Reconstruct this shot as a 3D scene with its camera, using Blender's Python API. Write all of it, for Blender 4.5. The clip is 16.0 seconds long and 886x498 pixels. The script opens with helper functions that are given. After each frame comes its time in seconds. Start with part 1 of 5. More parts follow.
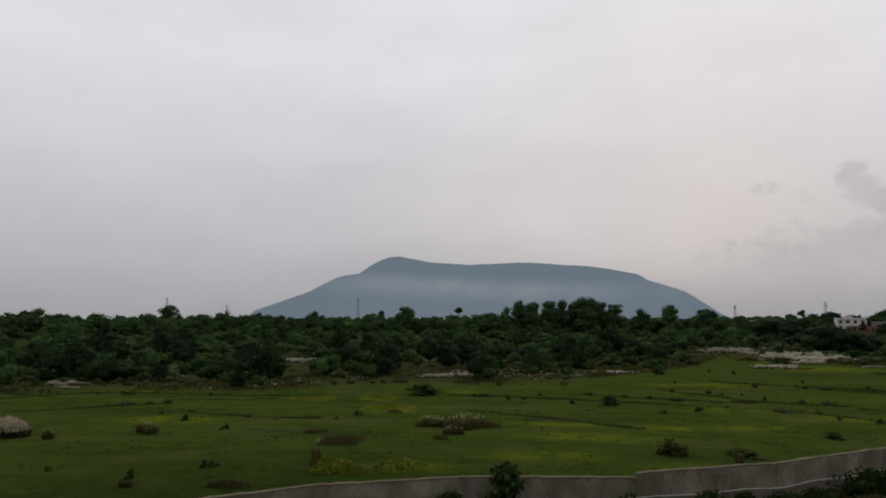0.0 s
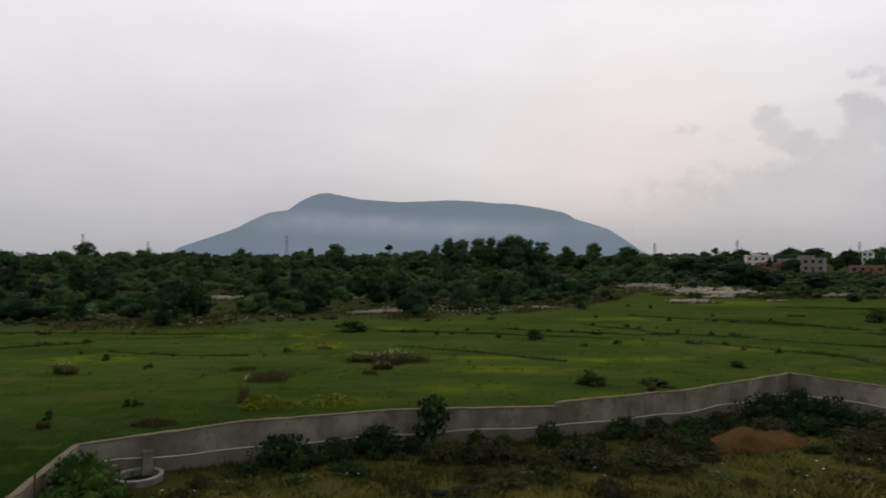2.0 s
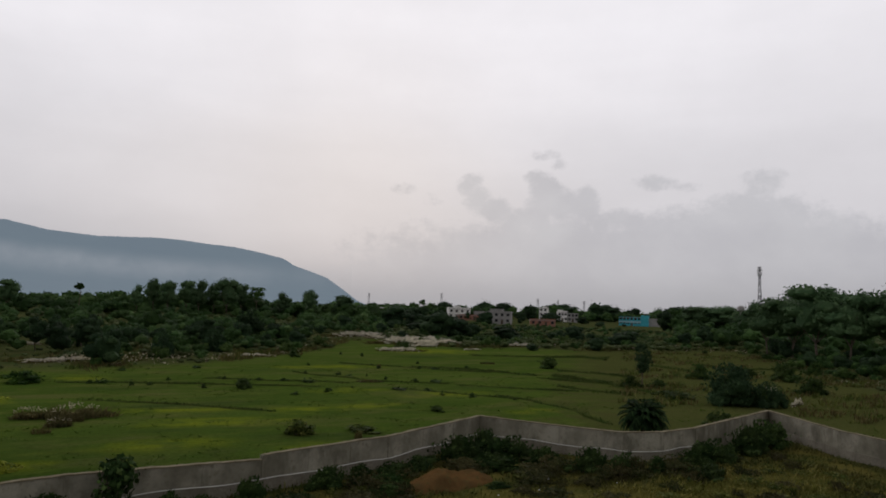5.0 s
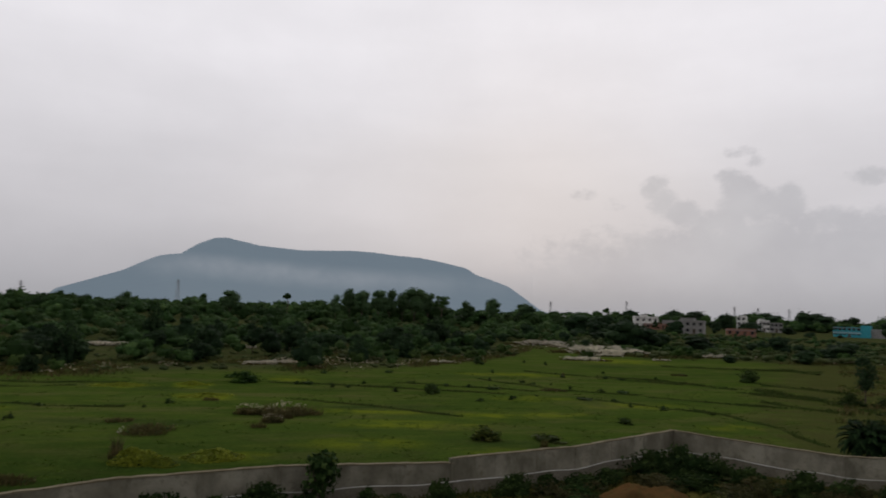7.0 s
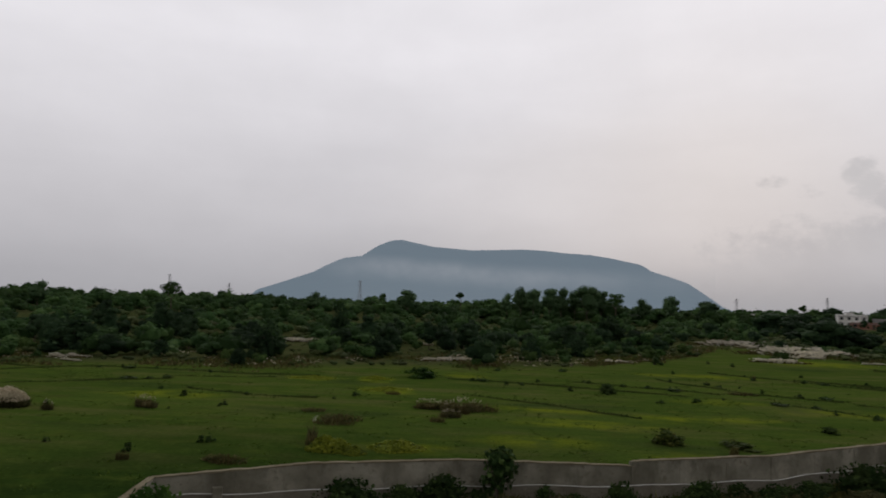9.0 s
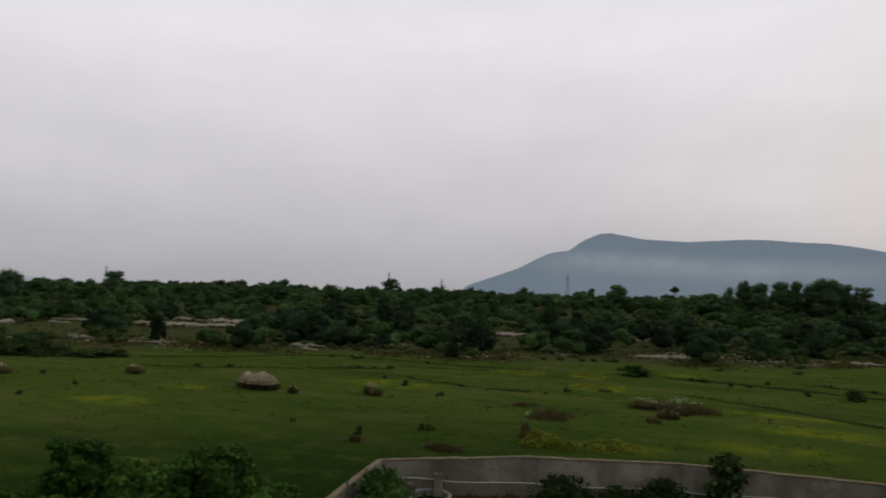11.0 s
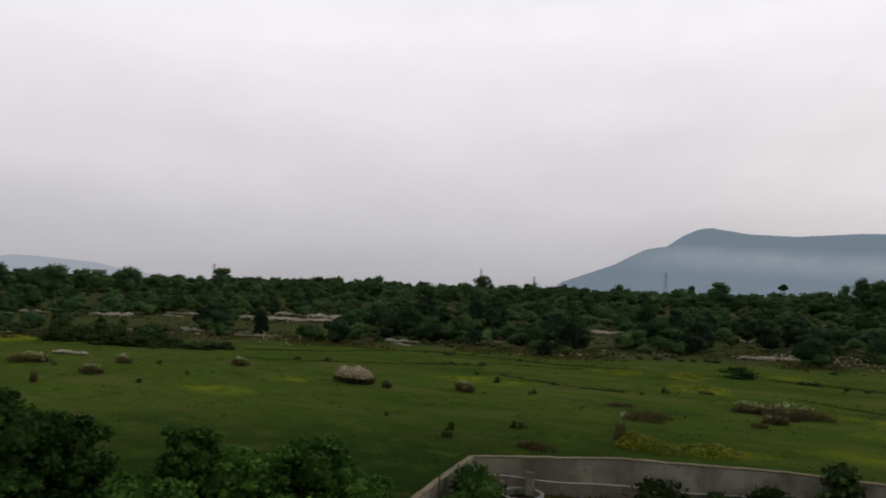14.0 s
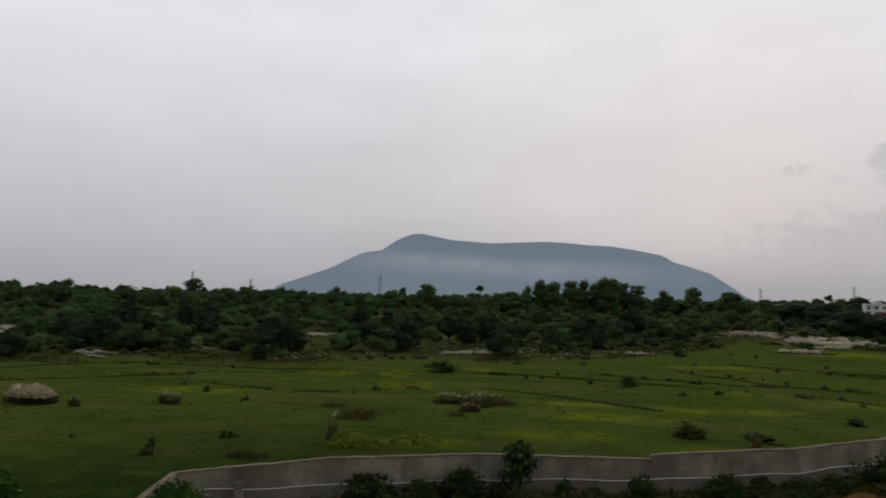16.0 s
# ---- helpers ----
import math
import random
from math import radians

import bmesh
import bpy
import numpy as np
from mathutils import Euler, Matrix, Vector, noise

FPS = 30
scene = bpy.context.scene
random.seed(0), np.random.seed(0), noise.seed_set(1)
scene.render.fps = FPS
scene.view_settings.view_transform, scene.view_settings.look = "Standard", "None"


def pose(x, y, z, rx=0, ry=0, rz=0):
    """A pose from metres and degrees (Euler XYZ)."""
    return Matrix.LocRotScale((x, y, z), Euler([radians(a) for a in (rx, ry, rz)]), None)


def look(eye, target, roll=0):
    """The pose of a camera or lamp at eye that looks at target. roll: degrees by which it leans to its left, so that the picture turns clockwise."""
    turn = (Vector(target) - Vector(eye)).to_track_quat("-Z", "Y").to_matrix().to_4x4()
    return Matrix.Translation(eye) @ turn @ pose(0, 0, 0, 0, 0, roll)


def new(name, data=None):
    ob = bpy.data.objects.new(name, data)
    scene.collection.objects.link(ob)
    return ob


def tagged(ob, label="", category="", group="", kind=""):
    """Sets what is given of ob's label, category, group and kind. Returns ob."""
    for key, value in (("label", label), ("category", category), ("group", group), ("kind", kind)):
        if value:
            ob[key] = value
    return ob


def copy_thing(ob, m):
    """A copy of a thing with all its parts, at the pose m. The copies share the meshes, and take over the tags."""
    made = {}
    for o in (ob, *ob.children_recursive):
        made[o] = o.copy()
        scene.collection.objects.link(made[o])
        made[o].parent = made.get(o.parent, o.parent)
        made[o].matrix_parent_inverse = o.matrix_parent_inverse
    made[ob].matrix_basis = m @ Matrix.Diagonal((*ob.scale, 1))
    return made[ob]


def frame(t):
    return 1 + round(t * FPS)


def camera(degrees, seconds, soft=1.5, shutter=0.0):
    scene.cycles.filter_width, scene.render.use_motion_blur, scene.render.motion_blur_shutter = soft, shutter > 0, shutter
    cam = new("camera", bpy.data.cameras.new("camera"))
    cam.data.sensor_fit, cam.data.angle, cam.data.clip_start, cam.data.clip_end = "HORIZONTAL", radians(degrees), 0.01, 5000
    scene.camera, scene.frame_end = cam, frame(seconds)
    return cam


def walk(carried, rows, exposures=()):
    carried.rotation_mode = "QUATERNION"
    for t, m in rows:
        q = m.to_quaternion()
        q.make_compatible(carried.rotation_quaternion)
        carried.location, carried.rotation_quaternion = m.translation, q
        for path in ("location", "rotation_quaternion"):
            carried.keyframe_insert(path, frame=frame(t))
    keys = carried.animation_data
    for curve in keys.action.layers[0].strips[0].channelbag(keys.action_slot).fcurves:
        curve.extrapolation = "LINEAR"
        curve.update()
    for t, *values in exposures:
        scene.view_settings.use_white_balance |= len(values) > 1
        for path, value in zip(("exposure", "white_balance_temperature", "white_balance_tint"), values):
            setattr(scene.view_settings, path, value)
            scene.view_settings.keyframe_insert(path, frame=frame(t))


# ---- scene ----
EXPOSURES = ((0.0, -0.17), (0.5, 0.0), (1.0, 0.05), (1.5, 0.08), (2.0, 0.10), (3.0, 0.03), (3.5, 0.04), (6.0, -0.01), (8.0, -0.06), (10.5, -0.07), (12.5, 0.02), (13.0, 0.07), (14.0, 0.12), (14.5, 0.07), (15.5, -0.07), (16.0, -0.09))
cam = camera(66.97, 16.0, soft=1.8, shutter=0.4)
EYE = 9.0


def turned(yaw, tilt, lean, x, y, z):
    """The camera held over the roof's edge, turned to the right by yaw, up by tilt, leaning by lean degrees."""
    return pose(x, y, z, 90 + tilt, 0, -yaw) @ pose(0, 0, 0, 0, 0, -lean)


# seconds; yaw, tilt and lean in degrees; place in metres
TURNS = (
    (0, -2.96, 5.95, -0.11, -0.09, -0.10, 9.01),
    (0.5, -2.95, 3.66, -0.05, -0.08, -0.05, 9.03),
    (1, -2.44, 0.76, 0.06, -0.05, -0.06, 9.02),
    (1.5, -0.03, -0.58, 0.43, -0.02, -0.06, 9.03),
    (2, 2.98, 0.61, -0.10, 0.00, -0.08, 9.03),
    (2.5, 7.91, 1.17, -0.45, 0.03, -0.10, 9.04),
    (3, 13.43, 2.66, -1.01, 0.03, -0.09, 9.06),
    (3.5, 18.11, 3.50, -1.31, 0.06, -0.09, 9.06),
    (3.7, 19.76, 3.79, -1.51, 0.07, -0.05, 9.05),
    (4, 22.35, 4.24, -1.61, 0.07, -0.06, 9.04),
    (4.4, 25.05, 4.68, -1.75, 0.08, -0.05, 9.03),
    (4.8, 26.59, 4.97, -1.91, 0.10, -0.03, 9.04),
    (5.2, 26.62, 5.14, -2.04, 0.11, -0.02, 9.03),
    (5.5, 25.45, 5.20, -2.10, 0.12, -0.00, 9.03),
    (5.8, 23.11, 5.23, -2.10, 0.12, -0.01, 9.02),
    (6, 20.56, 5.26, -1.83, 0.13, 0.03, 9.00),
    (6.5, 16.18, 5.22, -2.06, 0.11, 0.07, 8.98),
    (7, 11.26, 5.25, -2.05, 0.08, 0.09, 8.97),
    (7.5, 7.37, 5.16, -1.97, 0.07, 0.09, 8.95),
    (8, 3.83, 5.02, -1.94, 0.04, 0.08, 8.95),
    (8.2, 2.15, 4.78, -2.04, 0.01, 0.06, 8.94),
    (8.6, -0.59, 4.69, -1.98, -0.01, 0.05, 8.95),
    (9, -3.21, 4.64, -1.84, -0.01, 0.05, 8.94),
    (9.4, -5.92, 4.60, -1.65, -0.02, 0.05, 8.95),
    (9.8, -8.96, 4.52, -1.49, -0.02, 0.05, 8.94),
    (10.3, -13.54, 4.34, -1.39, -0.02, 0.04, 8.96),
    (10.5, -15.11, 3.94, -1.43, -0.05, 0.03, 8.98),
    (11, -20.77, 3.69, -1.66, -0.09, 0.00, 8.98),
    (11.5, -26.28, 3.25, -1.91, -0.13, -0.01, 8.98),
    (12, -31.41, 3.25, -1.88, -0.16, 0.02, 9.03),
    (12.5, -36.06, 2.87, -1.66, -0.16, -0.02, 8.99),
    (13, -37.94, 2.93, -1.73, -0.14, -0.01, 9.01),
    (13.5, -33.84, 2.78, -2.02, -0.09, -0.00, 9.01),
    (14, -28.62, 3.18, -1.85, -0.03, 0.00, 9.01),
    (14.5, -23.87, 3.55, -1.91, 0.02, 0.02, 9.01),
    (15, -17.41, 3.79, -1.74, 0.07, 0.06, 9.03),
    (15.5, -10.36, 4.04, -1.46, 0.12, 0.09, 9.05),
    (16, -4.88, 4.03, -1.23, 0.15, 0.06, 9.02),
)
walk(cam, [(t, turned(*turn)) for t, *turn in TURNS], EXPOSURES)

# ---- world and light ----
world = bpy.data.worlds.new("overcast_sky")
scene.world = world
world.use_nodes = True


def net(tree):
    """Short ways to add and wire nodes."""
    tree.nodes.clear()

    def add(kind, **values):
        n = tree.nodes.new(kind)
        for key, v in values.items():
            if key in ("operation", "blend_type", "data_type", "sky_type", "interpolation_type", "noise_dimensions", "feature", "use_clamp", "attribute_name"):
                if key == "operation":
                    n.operation = v
                elif key == "blend_type":
                    n.blend_type = v
                elif key == "data_type":
                    n.data_type = v
                elif key == "sky_type":
                    n.sky_type = v
                elif key == "interpolation_type":
                    n.interpolation_type = v
                elif key == "noise_dimensions":
                    n.noise_dimensions = v
                elif key == "feature":
                    n.feature = v
                elif key == "use_clamp":
                    n.use_clamp = v
                else:
                    n.attribute_name = v
            else:
                s = n.inputs[int(key[1:])] if key[0] == "i" and key[1:].isdigit() else n.inputs[key.replace("_", " ")]
                if isinstance(v, bpy.types.NodeSocket):
                    tree.links.new(v, s)
                else:
                    s.default_value = v
        return n

    def math_(op, a, b=0.0, clamp=False):
        return add("ShaderNodeMath", operation=op, use_clamp=clamp, i0=a, i1=b).outputs[0]

    def ramp(x, lo, hi, a=0.0, b=1.0, smooth=True):
        n = add("ShaderNodeMapRange", interpolation_type="SMOOTHSTEP" if smooth else "LINEAR", i0=x, i1=lo, i2=hi, i3=a, i4=b)
        return n.outputs[0]

    def mix(fac, a, b, how="MIX"):
        n = add("ShaderNodeMix", data_type="RGBA", blend_type=how)
        for s, v in ((n.inputs[0], fac), (n.inputs[6], a), (n.inputs[7], b)):
            if isinstance(v, bpy.types.NodeSocket):
                tree.links.new(v, s)
            else:
                s.default_value = v if isinstance(v, float) else (*v, 1)
        return n.outputs[2]

    def cloud(vector, scale, detail=4.0, rough=0.55, out=0):
        return add("ShaderNodeTexNoise", Vector=vector, Scale=scale, Detail=detail, Roughness=rough).outputs[out]

    return add, math_, ramp, mix, cloud


# bearing, height, half-width, half-height (degrees) and density of the clouds
CLOUDS = ((36.0, 1.8, 15.0, 6.5, 3.2), (50.0, 3.2, 15.0, 6.0, 3.2), (26.0, 1.6, 10.0, 5.6, 1.5), (29.0, 11.1, 1.1, 0.6, 1.0), (28.5, 10.4, 0.95, 1.0, 1.2), (29.5, 9.5, 1.4, 1.1, 1.5), (31.0, 8.5, 1.6, 1.2, 1.6), (34.7, 11.3, 1.2, 0.75, 1.3), (35.4, 10.3, 1.6, 1.3, 1.7), (36.6, 9.0, 2.1, 1.5, 1.9), (35.0, 8.8, 1.5, 1.4, 1.6), (38.8, 9.8, 1.0, 1.0, 1.5), (38.7, 8.7, 1.5, 1.5, 1.8), (33.2, 7.8, 2.6, 1.0, 1.4), (41.5, 7.8, 3.2, 1.0, 1.4), (35.4, 13.2, 1.2, 0.5, 0.55), (36.4, 12.4, 0.7, 0.45, 0.55), (44.2, 10.8, 1.8, 0.7, 0.95), (46.5, 10.4, 1.0, 0.35, 0.5), (52.4, 10.6, 1.6, 1.2, 1.0), (51.5, 8.4, 5.0, 1.5, 1.5), (23.2, 10.1, 1.0, 0.4, 0.4), (25.6, 9.3, 0.9, 0.5, 0.45))


def build_sky():
    add, math_, ramp, mix, cloud = net(world.node_tree)
    way = add("ShaderNodeTexCoord").outputs["Generated"]
    xyz = add("ShaderNodeSeparateXYZ", Vector=way)
    x, y, z = xyz.outputs
    sky = add("ShaderNodeTexSky", sky_type="NISHITA")
    sky.sun_disc, sky.sun_elevation, sky.sun_rotation = False, radians(14), radians(20)
    sky.air_density, sky.dust_density = 1.5, 4.0
    azim = math_("MULTIPLY", math_("ARCTAN2", x, y), 180 / math.pi)
    elev = math_("MULTIPLY", math_("ARCSINE", z), 180 / math.pi)
    # stratus: greyer low down, bright overhead
    low = mix(ramp(elev, -1.0, 9.0), (0.40, 0.395, 0.42), (0.60, 0.585, 0.615))
    col = mix(ramp(elev, 5.0, 24.0), low, (0.84, 0.82, 0.86))
    # warmer, brighter gap over the hill's shoulder
    d = math_("DIVIDE", math_("SUBTRACT", azim, 14.0), 22.0)
    e = math_("DIVIDE", math_("SUBTRACT", elev, 9.0), 7.0)
    glow = ramp(math_("ADD", math_("MULTIPLY", d, d), math_("MULTIPLY", e, e)), 0.0, 1.5, 0.26, 0.0)
    col = mix(glow, col, (0.80, 0.75, 0.745))
    # soft streaks in the stratus
    flat = add("ShaderNodeCombineXYZ", X=math_("MULTIPLY", azim, 0.03), Y=math_("MULTIPLY", elev, 0.14), Z=0.0).outputs[0]
    streak = ramp(cloud(flat, 1.3, 4.0, 0.45), 0.3, 0.75, 0.96, 1.03)
    col = mix(1.0, col, streak, "MULTIPLY")
    # heaped grey clouds to the right of the hill: a low bank, turrets and torn scraps
    spot = add("ShaderNodeCombineXYZ", X=math_("MULTIPLY", azim, 0.22), Y=math_("MULTIPLY", elev, 0.26), Z=3.0).outputs[0]
    billow = math_("ADD", math_("MULTIPLY", math_("SUBTRACT", cloud(spot, 3.4, 6.0, 0.6), 0.5), 3.0), math_("MULTIPLY", math_("SUBTRACT", cloud(spot, 10.0, 4.0, 0.6), 0.5), 1.2))
    body = None
    for ca, ce, ra, re, weight in CLOUDS:
        p = math_("DIVIDE", math_("SUBTRACT", azim, ca), ra)
        q = math_("DIVIDE", math_("SUBTRACT", elev, ce), re)
        blob = math_("MULTIPLY", weight, math_("SUBTRACT", 1.0, math_("ADD", math_("MULTIPLY", p, p), math_("MULTIPLY", q, q))))
        body = blob if body is None else add("ShaderNodeMath", operation="SMOOTH_MAX", i0=body, i1=blob, i2=0.9).outputs[0]
    body = math_("ADD", math_("MAXIMUM", body, -2.0), billow)
    bank = ramp(body, -0.4, 1.25, 0.0, 0.72)
    bank = math_("MULTIPLY", bank, ramp(elev, 0.0, 7.0, 0.6, 1.0))
    tone = ramp(cloud(spot, 0.9, 4.0, 0.55), 0.3, 0.7)
    col = mix(bank, col, mix(tone, (0.445, 0.445, 0.48), (0.50, 0.50, 0.53)))
    haze = math_("MULTIPLY", ramp(elev, 0.0, 4.0, 0.55, 0.0), ramp(azim, 8.0, 22.0))
    col = mix(haze, col, (0.35, 0.345, 0.365))
    col = mix(1.0, col, ramp(cloud(spot, 0.5, 5.0, 0.6), 0.3, 0.7, 0.98, 1.02), "MULTIPLY")
    # unseen sky overhead and away from the sunset, dimmed to darken the ground
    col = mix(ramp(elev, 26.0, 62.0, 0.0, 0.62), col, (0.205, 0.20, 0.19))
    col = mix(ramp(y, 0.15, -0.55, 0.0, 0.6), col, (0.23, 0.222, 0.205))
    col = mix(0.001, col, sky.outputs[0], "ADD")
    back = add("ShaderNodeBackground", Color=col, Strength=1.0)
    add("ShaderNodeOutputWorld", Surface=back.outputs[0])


build_sky()

sun = new("sun", bpy.data.lights.new("sun", "SUN"))
sun.data.energy, sun.data.angle, sun.data.color = 0.5, radians(40), (1.0, 0.93, 0.86)
sun.matrix_world = look((0, 0, 100), Vector((0, 0, 100)) - Vector((math.sin(radians(20)), math.cos(radians(20)), math.tan(radians(30)))))


# ---- materials ----
def material(name, tones, grain=8.0, patch=0.4, rough=0.8, bump=0.3, island=0.0, single=0.0, stain=None, spec=0.3):
    """A rough surface: tones are two or three base colours that mix at two scales."""
    m = bpy.data.materials.new(name)
    m.use_nodes = True
    add, math_, ramp, mix, cloud = net(m.node_tree)
    place = add("ShaderNodeNewGeometry")
    at = place.outputs["Position"]
    big, fine = cloud(at, patch, 3.0), cloud(at, grain, 5.0, 0.65)
    col = mix(ramp(big, 0.35, 0.65), tones[0], tones[1])
    if len(tones) > 2:
        col = mix(ramp(fine, 0.5, 0.72), col, tones[2])
    col = mix(1.0, col, ramp(fine, 0.25, 0.75, 0.72, 1.25, False), "MULTIPLY")
    if island:
        col = mix(1.0, col, ramp(place.outputs["Random Per Island"], 0.0, 1.0, 1 - island, 1 + island, False), "MULTIPLY")
    if single:
        col = mix(1.0, col, ramp(add("ShaderNodeObjectInfo").outputs["Random"], 0.0, 1.0, 1 - single, 1 + single, False), "MULTIPLY")
    if stain:
        streaks = add("ShaderNodeVectorMath", operation="MULTIPLY", i0=at, i1=(0.7, 0.7, 0.38)).outputs[0]
        col = mix(ramp(cloud(streaks, 1.1, 6.0, 0.62), 0.46, 0.72), col, stain)
    relief = add("ShaderNodeBump", Strength=bump, Distance=0.05, Height=fine)
    shader = add("ShaderNodeBsdfPrincipled", Base_Color=col, Roughness=rough, Normal=relief.outputs[0])
    shader.inputs["Specular IOR Level"].default_value = spec
    add("ShaderNodeOutputMaterial", Surface=shader.outputs[0])
    return m


def leafage(name, a, b, tip, island=0.35, single=0.25, patch=0.25, plant=False):
    """Leaves: matt green, some light passing through."""
    m = bpy.data.materials.new(name)
    m.use_nodes = True
    add, math_, ramp, mix, cloud = net(m.node_tree)
    place = add("ShaderNodeNewGeometry")
    rnd = place.outputs["Random Per Island"]
    col = mix(ramp(cloud(place.outputs["Position"], patch, 2.0), 0.38, 0.62), a, b)
    col = mix(ramp(rnd, 0.8, 1.0), col, tip)
    col = mix(1.0, col, ramp(rnd, 0.0, 1.0, 1 - island, 1 + island, False), "MULTIPLY")
    col = mix(1.0, col, ramp(add("ShaderNodeObjectInfo").outputs["Random"], 0.0, 1.0, 1 - single, 1 + single, False), "MULTIPLY")
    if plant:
        # tone of each plant; near bushes also carry painted shade in it
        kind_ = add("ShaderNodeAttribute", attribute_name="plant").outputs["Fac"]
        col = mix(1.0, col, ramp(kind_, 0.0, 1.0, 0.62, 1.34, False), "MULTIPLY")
    shader = add("ShaderNodeBsdfPrincipled", Base_Color=col, Roughness=0.75)
    shader.inputs["Specular IOR Level"].default_value = 0.06
    thin = add("ShaderNodeBsdfTranslucent", Color=col)
    both = add("ShaderNodeMixShader", i0=0.22, i1=shader.outputs[0], i2=thin.outputs[0])
    add("ShaderNodeOutputMaterial", Surface=both.outputs[0])
    return m


def far_slope(name, green, haze_glow, haze_share):
    """A wooded slope kilometres off, its haze a glow mixed into the surface: a backdrop."""
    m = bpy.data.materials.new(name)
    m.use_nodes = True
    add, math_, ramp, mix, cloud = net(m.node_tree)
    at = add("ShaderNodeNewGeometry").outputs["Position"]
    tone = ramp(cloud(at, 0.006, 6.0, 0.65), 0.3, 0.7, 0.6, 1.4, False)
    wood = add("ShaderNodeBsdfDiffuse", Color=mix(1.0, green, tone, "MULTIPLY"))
    light = add("ShaderNodeEmission", Color=(*haze_glow, 1), Strength=1.0)
    both = add("ShaderNodeMixShader", i0=haze_share, i1=wood.outputs[0], i2=light.outputs[0])
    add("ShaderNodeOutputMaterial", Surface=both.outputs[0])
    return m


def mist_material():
    m = bpy.data.materials.new("glowing_mist_sheet")
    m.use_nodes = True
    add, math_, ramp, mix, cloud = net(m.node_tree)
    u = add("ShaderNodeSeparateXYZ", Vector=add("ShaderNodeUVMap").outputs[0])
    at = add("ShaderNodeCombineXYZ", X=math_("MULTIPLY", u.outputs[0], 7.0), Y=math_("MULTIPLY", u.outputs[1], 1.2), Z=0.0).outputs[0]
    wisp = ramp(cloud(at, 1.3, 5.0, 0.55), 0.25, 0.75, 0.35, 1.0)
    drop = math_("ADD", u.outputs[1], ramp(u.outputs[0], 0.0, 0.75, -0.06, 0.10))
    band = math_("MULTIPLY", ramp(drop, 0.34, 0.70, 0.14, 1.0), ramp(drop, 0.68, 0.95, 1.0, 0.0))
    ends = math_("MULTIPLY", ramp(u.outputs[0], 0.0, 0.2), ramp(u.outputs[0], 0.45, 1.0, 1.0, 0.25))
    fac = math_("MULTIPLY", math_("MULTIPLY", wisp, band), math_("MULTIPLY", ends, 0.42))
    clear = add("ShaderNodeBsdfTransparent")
    # the mist's brightness is emission put on a see-through sheet
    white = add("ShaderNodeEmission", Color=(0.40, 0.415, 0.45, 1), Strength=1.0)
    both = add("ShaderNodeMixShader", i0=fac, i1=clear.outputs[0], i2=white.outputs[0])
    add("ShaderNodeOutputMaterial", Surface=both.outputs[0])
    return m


LEAF = leafage("dark_green_leaves", (0.028, 0.062, 0.017), (0.042, 0.084, 0.022), (0.058, 0.102, 0.029), island=0.25, single=0.3)
LEAF_NEAR = leafage("bush_leaves", (0.030, 0.074, 0.013), (0.066, 0.140, 0.022), (0.085, 0.165, 0.030), island=0.2, single=0.12, patch=0.6, plant=True)
LEAF_GOLD = leafage("bright_yellow_green_grass", (0.25, 0.29, 0.03), (0.22, 0.27, 0.03), (0.30, 0.33, 0.04), island=0.15)
LEAF_FRESH = leafage("fresh_bush_leaves", (0.030, 0.072, 0.014), (0.058, 0.120, 0.022), (0.075, 0.145, 0.030), island=0.25, single=0.12, patch=0.7)
LEAF_DARK = leafage("very_dark_tree_leaves", (0.017, 0.036, 0.016), (0.026, 0.050, 0.021), (0.036, 0.062, 0.026), island=0.25, single=0.3)
LEAF_RANK = leafage("rank_brown_weeds", (0.062, 0.064, 0.026), (0.098, 0.088, 0.038), (0.13, 0.116, 0.052), island=0.2, patch=0.5)
LEAF_YARD = leafage("dark_brown_yard_weeds", (0.034, 0.042, 0.014), (0.060, 0.056, 0.022), (0.084, 0.076, 0.032), island=0.25, patch=0.5)
LEAF_BUND = leafage("bund_grass", (0.028, 0.050, 0.011), (0.040, 0.060, 0.014), (0.052, 0.068, 0.018), island=0.2)
LEAF_TALL = leafage("skyline_tree_leaves", (0.048, 0.090, 0.040), (0.066, 0.114, 0.050), (0.08, 0.13, 0.058), island=0.2, single=0.3)
LEAF_PALE = leafage("pale_green_leaves", (0.044, 0.082, 0.020), (0.058, 0.096, 0.025), (0.074, 0.112, 0.032), single=0.2)
LEAF_WOOD = leafage("woodland_leaves", (0.030, 0.066, 0.020), (0.046, 0.090, 0.026), (0.062, 0.108, 0.033), island=0.16, single=0.0, patch=0.05, plant=True)
LEAF_SCRUB = leafage("scrub_leaves", (0.055, 0.083, 0.026), (0.075, 0.092, 0.034), (0.085, 0.105, 0.042), island=0.18, single=0.0, patch=0.05, plant=True)
LEAF_YELLOW = leafage("yellow_green_leaves", (0.16, 0.185, 0.018), (0.120, 0.155, 0.018), (0.20, 0.21, 0.024), island=0.15)
LEAF_TREE = leafage("near_tree_leaves", (0.012, 0.032, 0.007), (0.036, 0.080, 0.014), (0.052, 0.106, 0.021), island=0.2, single=0.12, patch=0.6, plant=True)
LEAF_WEEDY = leafage("field_weed_leaves", (0.030, 0.058, 0.014), (0.042, 0.066, 0.018), (0.055, 0.08, 0.022), island=0.2)
LEAF_DRY = leafage("dry_brown_grass", (0.075, 0.064, 0.024), (0.095, 0.078, 0.030), (0.13, 0.112, 0.05))
